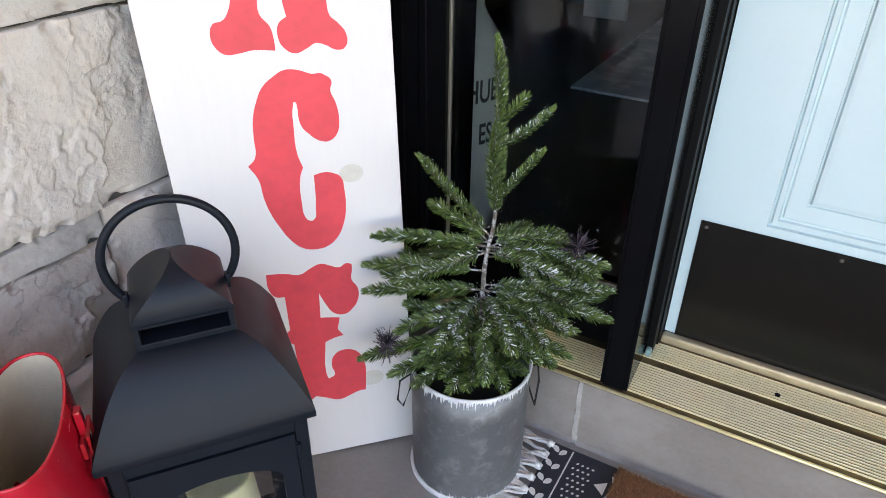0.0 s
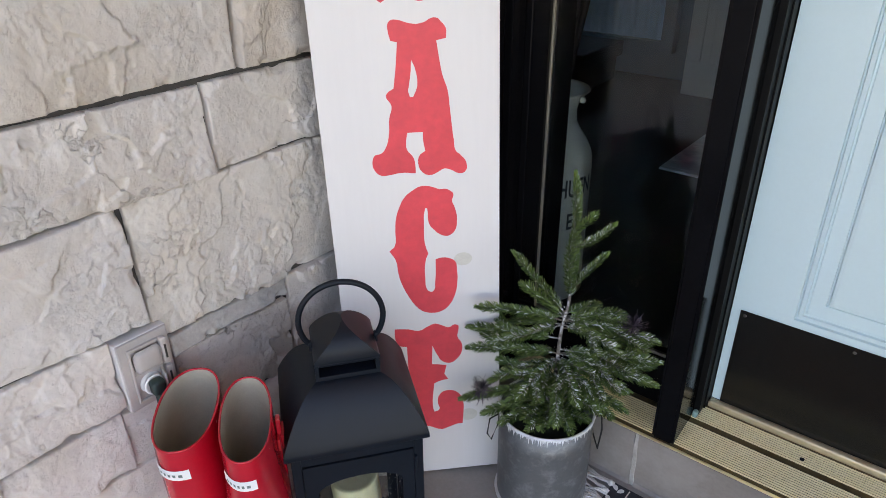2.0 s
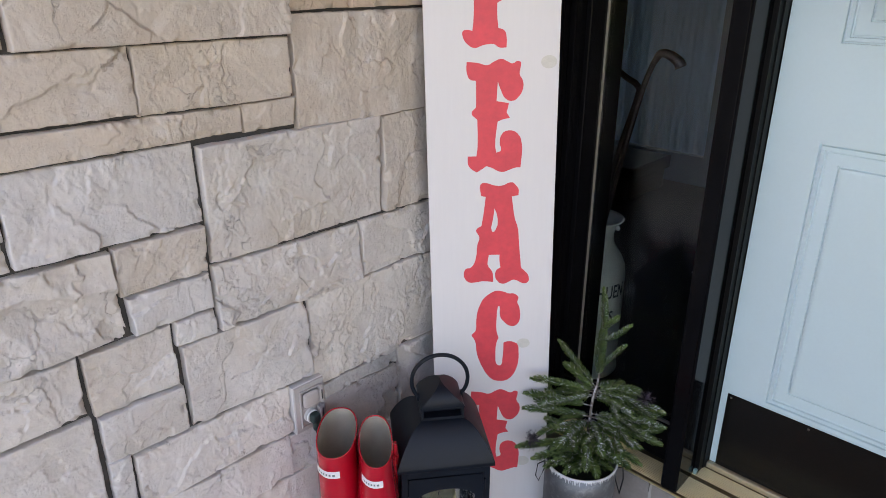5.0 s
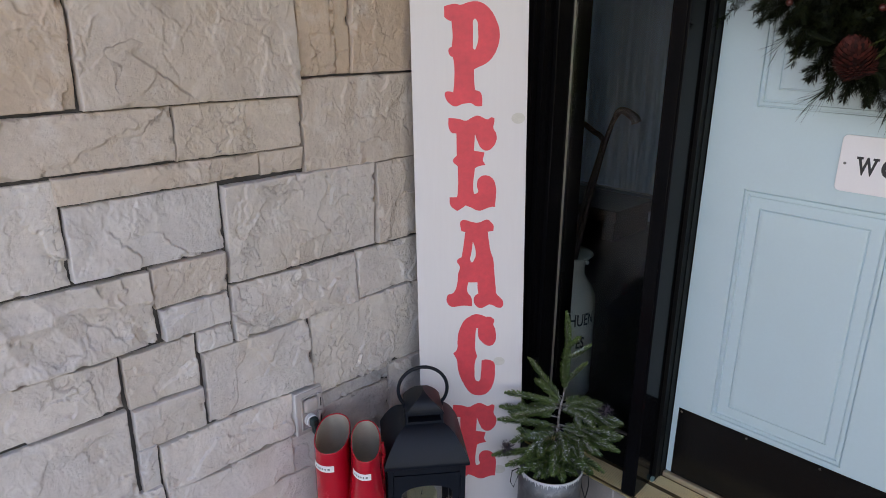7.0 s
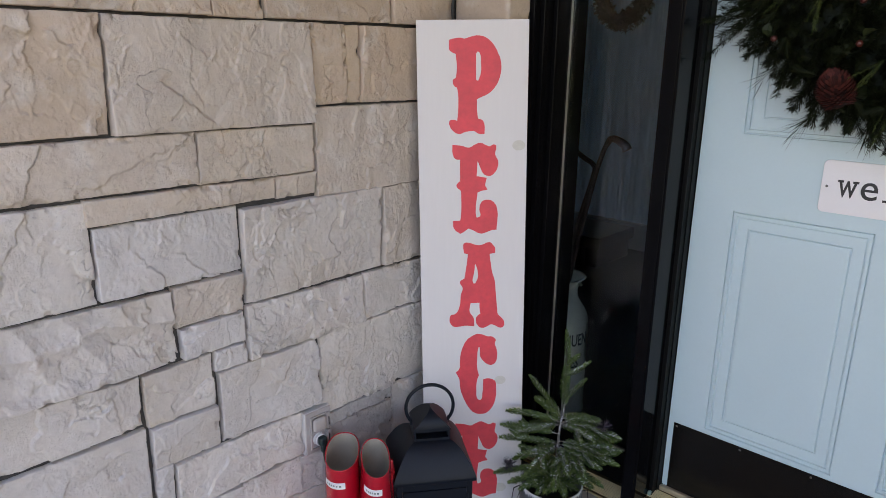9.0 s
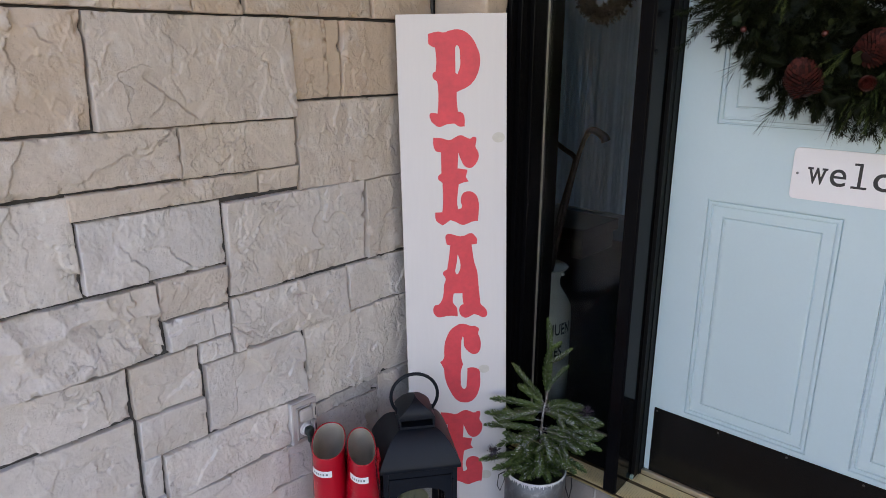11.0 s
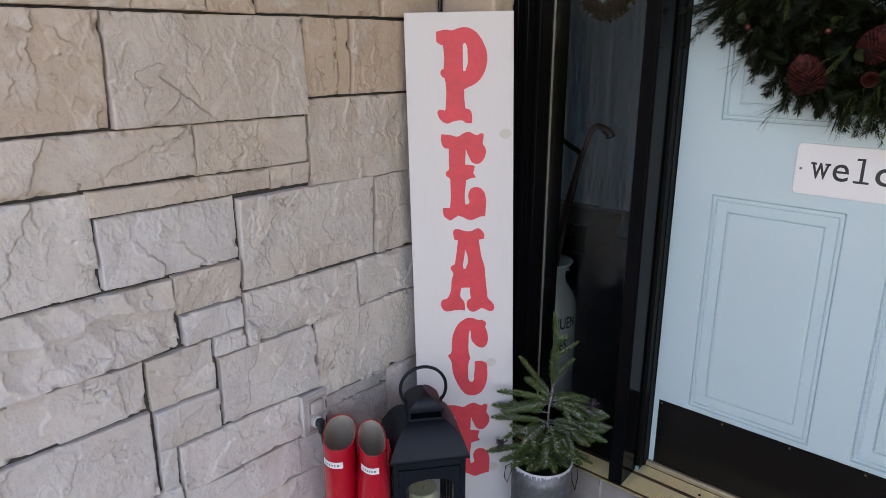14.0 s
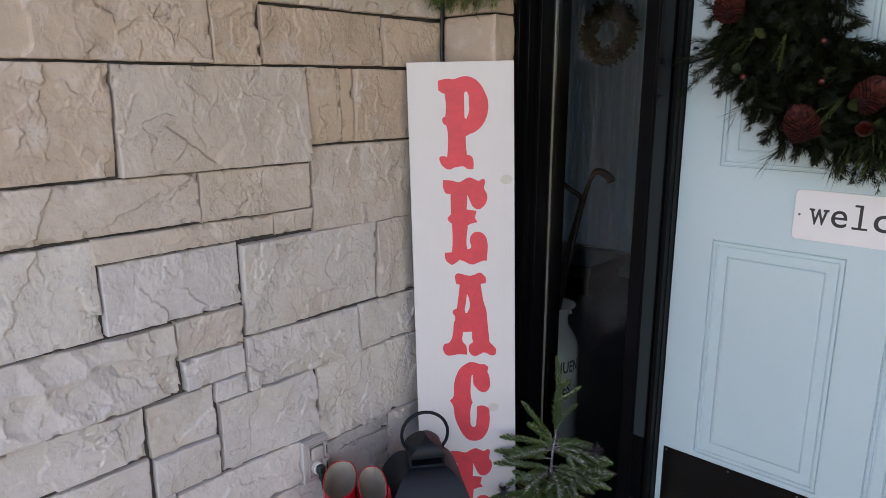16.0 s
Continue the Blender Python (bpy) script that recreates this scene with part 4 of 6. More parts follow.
def rain_boot(flip, WID):
    """A tall rubber boot, toe along +x, opening on top."""
    boot = empty("rain_boot", pose(0, 0, 0), "tall glossy red rubber rain boot with cream lining", "boot", "pair of boots")
    H = 0.438
    rows = [(0.0, 0.058, 0.132, 0.044), (0.012, 0.058, 0.134, 0.046), (0.03, 0.056, 0.132, 0.047), (0.05, 0.048, 0.122, 0.047), (0.068, 0.032, 0.104, 0.046), (0.085, 0.014, 0.084, 0.045), (0.1, 0.003, 0.07, 0.0435), (0.125, -0.002, 0.061, 0.041), (0.18, -0.003, 0.061, 0.0425), (0.24, -0.002, 0.067, 0.0445), (0.31, 0.0, 0.0755, 0.044), (0.38, 0.0, 0.083, WID + 0.0015), (0.42, 0.0, 0.087, WID + 0.0003), (H, 0.0, 0.0877, WID)]
    N = 40

    def loop(bm, row, shrink=0.0):
        z, c, a, b = row
        out = []
        for i in range(N):
            t = 2 * math.pi * i / N
            co, si = math.cos(t), math.sin(t)
            e = 0.86
            x = (a - shrink) * math.copysign(abs(co) ** e, co)
            y = (b - shrink) * math.copysign(abs(si) ** e, si)
            w = 0.0009 * noise.noise(Vector((x * 22, y * 22, z * 16 + flip * 3)))
            out.append(bm.verts.new((c + x * (1 + w * 8), y * (1 + w * 12), z)))
        return out

    bm = bmesh.new()
    rings = [loop(bm, r) for r in rows]
    for a, b in zip(rings, rings[1:]):
        for i in range(N):
            bm.faces.new((a[i], a[(i + 1) % N], b[(i + 1) % N], b[i]))
    bm.faces.new(rings[0][::-1])
    part("shell", bm, RUBBER, boot, smooth=True)
    bm = bmesh.new()
    inner = [r for r in rows[::-1] if r[0] > 0.06]
    rings = [loop(bm, r, 0.0032) for r in inner]
    for a, b in zip(rings, rings[1:]):
        for i in range(N):
            bm.faces.new((a[i], a[(i + 1) % N], b[(i + 1) % N], b[i]))
    bm.faces.new(rings[-1])
    part("lining", bm, LINING, boot, "cream knitted lining", True)
    e = 0.86
    edge = [((0.0877 - 0.0015) * math.copysign(abs(math.cos(t)) ** e, math.cos(t)), (WID - 0.0015) * math.copysign(abs(math.sin(t)) ** e, math.sin(t)), H + 0.0005) for t in [2 * math.pi * i / 72 for i in range(72)]]
    part("rim", tube(edge, 0.0017, 8, closed=True), RUBBER, boot, "rolled red rim", True)

    def patch(name, t0, t1, z0, z1, lift, mat, text=""):
        verts, faces = [], []
        for i in range(9):
            t = t0 + (t1 - t0) * i / 8
            co, si = math.cos(t), math.sin(t)
            for z in (z0, z1):
                f = (z - 0.38) / (H - 0.38)
                a, b = 0.083 + 0.0047 * f + lift, WID + 0.0015 - 0.0015 * f + lift
                verts.append((a * math.copysign(abs(co) ** e, co), b * math.copysign(abs(si) ** e, si), z))
        for i in range(8):
            faces.append((2 * i, 2 * i + 2, 2 * i + 3, 2 * i + 1))
        return raw(name, verts, faces, mat, boot, text, True)

    patch("label", -0.92, 0.22, 0.388, 0.406, 0.0016, LABEL, "small white label at the top of the shaft")
    for i in range(6):
        t = -0.74 + 0.14 * i
        patch("label_bar", t, t + 0.075, 0.3945, 0.3995, 0.0024, LABEL_INK)
    if flip:
        part("strap", box(-0.022, 0.012, WID + 0.0015, WID + 0.0055, 0.378, 0.398, 0.0012), RUBBER_TRIM, boot, "red side strap")
        part("strap", box(-0.012, 0.0, WID + 0.0015, WID + 0.008, 0.318, 0.425, 0.0015), RUBBER, boot, "red side strap")
        bk = [(x, WID + 0.009, z) for x, z in ((-0.019, 0.374), (0.008, 0.374), (0.008, 0.402), (-0.019, 0.402))]
        part("buckle", tube(bk, 0.0022, 6, closed=True), RUBBER_TRIM, boot, "red coated buckle")
    part("sole", box(-0.075, 0.192, -0.045, 0.045, 0.0, 0.014, 0.012, 3), RUBBER_TRIM, boot, "thick red tread sole")
    return boot


boot_a = rain_boot(0, 0.0419)
boot_a.matrix_world = pose(0.1179, 0.1526, 0, 0, 0, math.degrees(-0.75))
boot_b = rain_boot(1, 0.0355)
boot_b.matrix_world = pose(0.1975, 0.1915, 0, 0, 0, math.degrees(-0.66))

# ---- outlet, plug and cords ----
outlet = empty("outlet", pose(0.006, 0.161, 0.448), "taupe weatherproof wall outlet with its lower flap swung open", "outlet")
part("plate", box(-0.036, 0.0055, -0.0385, 0.0385, -0.058, 0.058, 0.0015, 2), PLATE_GREY, outlet)
part("gasket", box(-0.036, 0.0015, -0.0398, 0.0398, -0.0594, 0.0594, 0.001, 1), OUTLET_WHITE, outlet, "pale gasket edge")
part("surround", boxes((0.0055, 0.0105, -0.027, 0.02, 0.043, 0.047), (0.0055, 0.0105, -0.027, 0.02, -0.047, -0.043), (0.0055, 0.0105, -0.027, -0.0235, -0.043, 0.043), bevel=0.001), PLATE_GREY, outlet)
part("hinge", boxes((0.0055, 0.017, 0.02, 0.030, -0.047, -0.002), (0.0055, 0.017, 0.02, 0.030, 0.002, 0.047), bevel=0.0025), PLATE_GREY, outlet, "moulded hinge ridge")
for z in (-0.024, 0.024):
    part("slot", box(0.0168, 0.0175, 0.0235, 0.0265, z - 0.012, z + 0.012), INK, outlet)
part("cover", box(0.0055, 0.019, -0.0225, 0.0195, 0.004, 0.041, 0.009, 5), PLATE_GREY, outlet, "closed bulging upper cover", True)
part("recess", box(0.0055, 0.0062, -0.0235, 0.02, -0.043, 0.0), PLATE_GREY, outlet)
f = part("socket", lathe([(0, 0.004), (0.014, 0.0036), (0.016, 0.002), (0.0165, 0.0)], 24), OUTLET_WHITE, outlet, "round socket face", True)
f.matrix_local = pose(0.0062, -0.003, -0.021, 0, 90, 0)
flap = part("flap", box(0.0, 0.0032, 0.0, 0.02, -0.0215, 0.0215, 0.0012), PLATE_GREY, outlet, "open hinged flap")
flap.matrix_local = pose(0.012, 0.0165, -0.0225, 0, 0, -104)
plug = empty("plug", pose(0.0225, 0.158, 0.427), "dark green plug with a black cord, pushed into the outlet", "plug")
part("body", boxes((0.0, 0.018, -0.010, 0.010, -0.011, 0.013), (0.006, 0.019, -0.0075, 0.0075, -0.03, -0.006), bevel=0.0045), PLUG, plug, smooth=True)
part("collar", tube([(0.0, 0.0135 * math.cos(a), 0.0145 * math.sin(a)) for a in [2 * math.pi * i / 28 for i in range(28)]], 0.002, 6, closed=True), LABEL, plug, "white ring round the plug face", True)
part("cord", tube(smooth_line([(0.0125, 0, -0.027), (0.014, 0.003, -0.06), (0.014, 0.016, -0.12), (0.0, 0.03, -0.22), (0.0, 0.05, -0.36), (0.0, 0.12, -0.415)]), 0.0034, 8), CORD, plug, "black cord", True)
wire = mesh_object("power_cable", tube(smooth_line([(0.03, 0.277, 0.008), (0.03, 0.46, 0.006), (0.022, 0.61, 0.03), (0.018, 0.642, 0.3), (0.016, 0.645, 0.9), (0.016, 0.646, 1.4), (0.014, 0.645, 1.52), (0.02, 0.642, 1.68)], 10), 0.0042, 8), CORD, smooth=True)
tagged(wire, "black cable running up the stone corner behind the sign", "cable")

# ---- galvanised pot and frosted fir ----
POT = Vector((0.3815, 0.6951, 0))
pot = empty("planter_pot", pose(*POT), "round galvanised metal pot with whitewashed rims on the floor", "pot")
R, HP = 0.0895, 0.2112
part("wall", lathe([(0, 0.004), (R - 0.004, 0.004), (R - 0.003, 0.006), (R - 0.002, 0.05), (R - 0.0015, 0.16), (R, HP), (R - 0.0035, HP), (R - 0.005, 0.16), (R - 0.006, 0.02), (0, 0.02)], 64), GALVANISED, pot, smooth=True)
ringp = lambda r, z: [(r * math.cos(a), r * math.sin(a), z) for a in [2 * math.pi * i / 72 for i in range(72)]]
part("rim", tube(ringp(R - 0.0012, HP), 0.0026, 8, closed=True), WHITEWASH, pot, "white-brushed rolled rim", True)
part("foot", tube(ringp(R - 0.001, 0.004), 0.0036, 8, closed=True), WHITEWASH, pot, "white-brushed rolled foot", True)


def brushed_streaks(z_from, way, length, seed):
    """Uneven strokes of white paint dragged off a rim."""
    r = random.Random(seed)
    verts, faces = [], []
    n = 260
    for i in range(n):
        a = 2 * math.pi * (i + r.uniform(-0.4, 0.4)) / n
        w = r.uniform(0.006, 0.022)
        d = length * r.random() ** 2 + 0.002
        k = len(verts)
        for aa, z in ((a - w, z_from), (a + w, z_from), (a + w * 0.5, z_from + way * d * 0.7), (a, z_from + way * d), (a - w * 0.5, z_from + way * d * 0.6)):
            rad = R + 0.0004 - (0.0017 if way > 0 else 0.0004) * 1 + 0.0004 * r.random()
            verts.append((rad * math.cos(aa), rad * math.sin(aa), z))
        faces.append((k, k + 1, k + 2, k + 3, k + 4))
    return raw("brush_strokes", verts, faces, WHITEWASH, pot, "dry-brushed white strokes")


brushed_streaks(HP - 0.002, -1, 0.014, 4)
brushed_streaks(0.006, 1, 0.010, 5)
right = Vector((0.82, 0.57, 0))
for s in (-1, 1):
    d = right * s
    side = Vector((-d.y, d.x, 0))
    h = [d * (R - 0.001) + side * 0.001 + Vector((0, 0, 0.19)), d * (R + 0.016) + side * 0.012 + Vector((0, 0, 0.186)), d * (R + 0.020) + side * 0.012 + Vector((0, 0, 0.15)), d * (R + 0.012) - side * 0.006 + Vector((0, 0, 0.118)), d * (R - 0.001) - side * 0.006 + Vector((0, 0, 0.16))]
    part("handle", tube(h, 0.0017, 6, closed=True), WIRE, pot, "bent dark wire handle")
fill = mesh_object("moss_fill", lathe([(0, 0.178), (0.05, 0.181), (R - 0.007, 0.172), (R - 0.007, 0.03), (0, 0.03)], 32), SOIL, smooth=True)
fill.location = POT
tagged(fill, "dark moss filling inside the metal pot", "moss")

tree = empty("artificial_fir", pose(POT.x, POT.y, 0.14), "small green artificial fir with white glitter frost, in the pot", "tree")


def sprig(base, tip, needle=0.0175, spacing=0.0015, droop=0.0, bare=0.1, twigs=0, frost=95, r=None, flat=0.72):
    """A fir branch: bark rod, needles all round it, side twigs and flecks of frost.
    Gives vertices, faces and the face materials (0 needles, 1 bark, 2 frost, 3 young needles)."""
    verts, faces, mats = [], [], []
    base, tip = Vector(base), Vector(tip)
    bow = Vector((r.gauss(0, 0.006), r.gauss(0, 0.006), -droop + r.gauss(0, 0.004)))

    def rod(a, b, rad):
        d = (b - a).normalized()
        s = d.cross(Vector((0.1, 0.2, 1))).normalized()
        o = d.cross(s)
        k = len(verts)
        for p, q in ((a, rad), (b, rad * 0.45)):
            for i in range(5):
                an = 2 * math.pi * i / 5
                verts.append(p + (s * math.cos(an) + o * math.sin(an)) * q)
        for i in range(5):
            faces.append((k + i, k + (i + 1) % 5, k + 5 + (i + 1) % 5, k + 5 + i))
            mats.append(1)

    def grow(a, b, bend, length, skip):
        way = b - a
        size = way.length
        d = way.normalized()
        s = d.cross(Vector((0, 0, 1)))
        if s.length < 0.05:
            s = d.cross(Vector((1, 0.3, 0)))
        s.normalize()
        up = s.cross(d)
        mid = (a + b) / 2 + bend
        at = lambda t: a * (1 - t) ** 2 + 2 * mid * t * (1 - t) + b * t * t
        segs = 5
        for i in range(segs):
            rod(at(i / segs), at((i + 1) / segs), 0.0017 * (1 - 0.6 * i / segs))
        n = int(size * (1 - skip) / spacing)
        for i in range(n):
            t = skip + (1 - skip) * (i + 0.5 + r.uniform(-0.3, 0.3)) / n
            p = at(t)
            q = (at(min(1, t + 0.03)) - at(t - 0.03)).normalized()
            for an in (0.0, 0.55, -0.5, 1.15, math.pi, math.pi - 0.55, math.pi + 0.5, math.pi - 1.15):
                if r.random() < 0.12:
                    continue
                an += r.uniform(-0.2, 0.2)
                out = s * math.cos(an) + up * math.sin(an) * flat + up * 0.1
                out.normalize()
                end = max(0, (t - 0.86) / 0.14)
                ahead = 0.85 + 1.5 * end + r.uniform(-0.15, 0.18)
                v = (out + q * ahead).normalized()
                ln = length * r.uniform(0.86, 1.06) * (1 - 0.4 * end) * min(1, 0.72 + 1.6 * t)
                w = v.cross(out.cross(q)).normalized() if r.random() < 0.6 else v.cross(q).normalized()
                w *= 0.00078
                k = len(verts)
                verts.extend((p, p + v * ln * 0.3 + w, p + v * ln * 0.75 + w * 0.8, p + v * ln, p + v * ln * 0.75 - w * 0.8, p + v * ln * 0.3 - w))
                faces.append((k, k + 1, k + 2, k + 3, k + 4, k + 5))
                mats.append(3 if r.random() < 0.12 + 0.5 * end + 0.25 * max(0, math.sin(an)) else 0)
                if math.sin(an) > -0.35 and r.random() < 0.0021 * frost:
                    # a needle dusted white over part of its length
                    t0, t1 = r.uniform(0.02, 0.3), r.uniform(0.4, 0.75)
                    lift = up * 0.0006
                    k = len(verts)
                    verts.extend((p + v * ln * t0 + lift - w, p + v * ln * t0 + lift + w, p + v * ln * t1 + lift + w * 0.9, p + v * ln * t1 + lift - w * 0.9))
                    faces.append((k, k + 1, k + 2, k + 3))
                    mats.append(2)
        for i in range(int(1.1 * frost * size / 0.14)):
            t = r.uniform(skip * 0.5, 1)
            p = at(t) + up * r.uniform(0.003, 0.0095) + s * r.gauss(0, 0.0036) + d * r.gauss(0, 0.002)
            f = r.uniform(0.0004, 0.0013)
            k = len(verts)
            for _ in range(4):
                verts.append(p + Vector((r.uniform(-1, 1), r.uniform(-1, 1), r.uniform(-0.6, 0.8))) * f)
            faces.extend(((k, k + 1, k + 2), (k, k + 2, k + 3), (k, k + 3, k + 1)))
            mats.extend((2, 2, 2))
        return at, d, s, up

    at, d, s, up = grow(base, tip, bow, needle, bare)
    size = (tip - base).length
    twigs = max(0, twigs - 1)
    for i in range(twigs):
        t = 0.3 + 0.4 * (i + 0.5) / twigs
        sg = -1 if i % 2 else 1
        ln = size * r.uniform(0.46, 0.58) * (1.1 - 0.5 * t)
        e = (d * 0.8 + s * sg * 0.75 + up * r.uniform(-0.1, 0.15)).normalized()
        grow(at(t), at(t) + e * ln, -Vector((0, 0, 0.004)), needle * 0.9, 0.05)
    return verts, faces, mats


def foliage(name, parts_list, mats, parent, label=""):
    verts, faces, idx = [], [], []
    for v, f, m in parts_list:
        k = len(verts)
        verts += v
        faces += [tuple(a + k for a in q) for q in f]
        idx += m
    me = bpy.data.meshes.new(name)
    me.from_pydata([tuple(v) for v in verts], [], faces)
    for m in mats:
        me.materials.append(m)
    me.polygons.foreach_set("material_index", idx)
    ob = new(name, me)
    ob.parent = parent
    return tagged(ob, label) if label else ob


FIR = (NEEDLE, BARK, FROST, NEEDLE_UNDER)
tr = random.Random(21)
T0 = 0.14
stem = smooth_line([(0.004, 0.002, 0), (0.008, 0.004, 0.08), (0.011, 0.005, 0.187), (0.013, 0.007, 0.25), (0.021, 0.011, 0.32), (0.018, 0.009, 0.44), (0.013, 0.007, 0.525)])
part("trunk", tube(stem, 0.0042, 8, taper=lambda t: 1 - 0.6 * t), BARK, tree, "frosted brown stem", True)


def on_stem(z):
    return min(stem, key=lambda p: abs(p.z + T0 - z))


def branch(z, tip, **kw):
    """A branch from the stem at height z to a tip, given from the pot's axis at floor level."""
    foliage("branch", [sprig(on_stem(z), Vector((tip[0], tip[1], tip[2] - T0)), r=tr, **kw)], FIR, tree)


# leader and its side shoots
branch(0.460, (0.013, 0.007, 0.677), needle=0.0155, spacing=0.0011, bare=0.0, frost=80, flat=0.95)
branch(0.455, (0.017, 0.009, 0.575), needle=0.021, spacing=0.0012, bare=0.0, frost=110, flat=0.95)
branch(0.586, (0.048, 0.024, 0.613), needle=0.0145, spacing=0.0012, bare=0.04, droop=0.004, frost=12)
branch(0.544, (0.079, 0.028, 0.602), needle=0.0145, spacing=0.0012, bare=0.04, droop=0.004, frost=190)
branch(0.474, (0.073, 0.025, 0.548), needle=0.0145, spacing=0.0012, bare=0.04, droop=0.004, frost=170)
# whorls, top to bottom
branch(0.422, (-0.055, -0.050, 0.539), twigs=0, frost=90)
branch(0.413, (-0.078, 0.017, 0.441), twigs=0, frost=40, droop=-0.008)
branch(0.402, (-0.119, -0.060, 0.415), twigs=1, frost=60, droop=-0.008)
branch(0.396, (-0.062, -0.098, 0.384), twigs=2, frost=130, droop=-0.008)
branch(0.365, (-0.145, -0.050, 0.356), twigs=2, frost=60, droop=-0.008)
branch(0.334, (-0.122, -0.083, 0.339), twigs=2, frost=80, droop=-0.008)
branch(0.260, (-0.126, -0.097, 0.228), twigs=0, frost=12, droop=-0.014)
branch(0.232, (-0.077, -0.094, 0.218), twigs=0, frost=12, droop=-0.014)
branch(0.314, (-0.061, -0.098, 0.304), twigs=2, frost=70, droop=-0.014)
branch(0.327, (0.005, -0.109, 0.308), twigs=3, frost=110, droop=-0.014)
branch(0.301, (0.059, -0.071, 0.251), twigs=1, frost=70, droop=-0.014)
branch(0.327, (0.092, -0.066, 0.308), twigs=2, frost=120, droop=-0.014)
branch(0.327, (0.122, -0.028, 0.294), twigs=2, frost=110, droop=-0.014)
branch(0.408, (0.154, 0.088, 0.376), twigs=2, frost=120, droop=-0.008)
branch(0.408, (0.084, 0.098, 0.401), twigs=2, frost=80, droop=-0.008)
branch(0.396, (0.122, 0.005, 0.389), twigs=2, frost=160, droop=-0.008)
branch(0.347, (0.171, 0.063, 0.357), twigs=3, frost=140, droop=-0.008)
branch(0.334, (0.181, 0.034, 0.332), twigs=3, frost=150, droop=-0.008)
branch(0.327, (0.146, 0.006, 0.318), twigs=2, frost=110, droop=-0.014)
branch(0.260, (0.108, -0.013, 0.263), twigs=1, frost=80, droop=-0.014)
branch(0.232, (-0.042, -0.088, 0.210), twigs=1, frost=40, droop=-0.014)
branch(0.225, (0.009, -0.079, 0.217), twigs=1, frost=60, droop=-0.014)
branch(0.232, (0.032, -0.073, 0.227), twigs=0, frost=40, droop=-0.014)
branch(0.225, (0.075, -0.047, 0.225), twigs=1, frost=60, droop=-0.014)
branch(0.413, (-0.074, 0.075, 0.331), twigs=1, frost=30, droop=-0.008)
branch(0.425, (0.025, 0.124, 0.383), twigs=1, frost=40, droop=-0.008)
branch(0.396, (-0.120, 0.041, 0.328), twigs=1, frost=30, droop=-0.008)
branch(0.390, (0.083, 0.142, 0.333), twigs=2, frost=50, droop=-0.008)
branch(0.333, (-0.105, 0.059, 0.237), twigs=2, frost=20, droop=-0.008)
branch(0.334, (0.067, 0.145, 0.240), twigs=2, frost=20, droop=-0.008)
branch(0.287, (0.014, -0.049, 0.298), twigs=1, frost=40, droop=-0.014)
branch(0.288, (0.078, -0.017, 0.303), twigs=1, frost=50, droop=-0.014)
branch(0.260, (-0.048, -0.057, 0.237), twigs=1, frost=20, droop=-0.014)
branch(0.274, (0.126, 0.063, 0.225), twigs=2, frost=30, droop=-0.014)
# short sprays round the rim
for i in range(11):
    a = 2 * math.pi * (i + tr.uniform(-0.25, 0.25)) / 11
    branch(0.205, (0.008 + 0.079 * math.cos(a), 0.004 + 0.079 * math.sin(a), 0.226 + tr.uniform(0, 0.02)), twigs=1, frost=50, droop=-0.01)


def glitter_twig(at, size, seed):
    """A dark plum glittered cone twig."""
    r = random.Random(seed)
    verts, faces, idx = [], [], []
    c = Vector(at)
    for i in range(80):
        d = Vector((r.gauss(0, 1), r.gauss(0, 1), r.gauss(0.5, 0.8))).normalized()
        ln = size * r.uniform(0.5, 1)
        s = d.cross(Vector((0.3, 0.5, 0.8))).normalized() * 0.0014
        k = len(verts)
        verts += [c, c + d * ln * 0.6 + s, c + d * ln, c + d * ln * 0.6 - s]
        faces.append((k, k + 1, k + 2, k + 3))
        idx.append(0)
        for _ in range(5):
            q = c + d * ln * r.uniform(0.4, 1)
            e = (d + Vector((r.gauss(0, 1), r.gauss(0, 1), r.gauss(0, 1)))).normalized() * 0.006
            w = e.cross(d).normalized() * 0.0008
            k = len(verts)
            verts += [q - w, q + w, q + e]
            faces.append((k, k + 1, k + 2))
            idx.append(0)
    return foliage("cone_twig", [(verts, faces, idx)], (PURPLE,), tree, "dark plum glittered cone twig")


glitter_twig((0.118, 0.062, 0.408 - T0), 0.03, 3)
glitter_twig((-0.088, -0.088, 0.262 - T0), 0.03, 4)

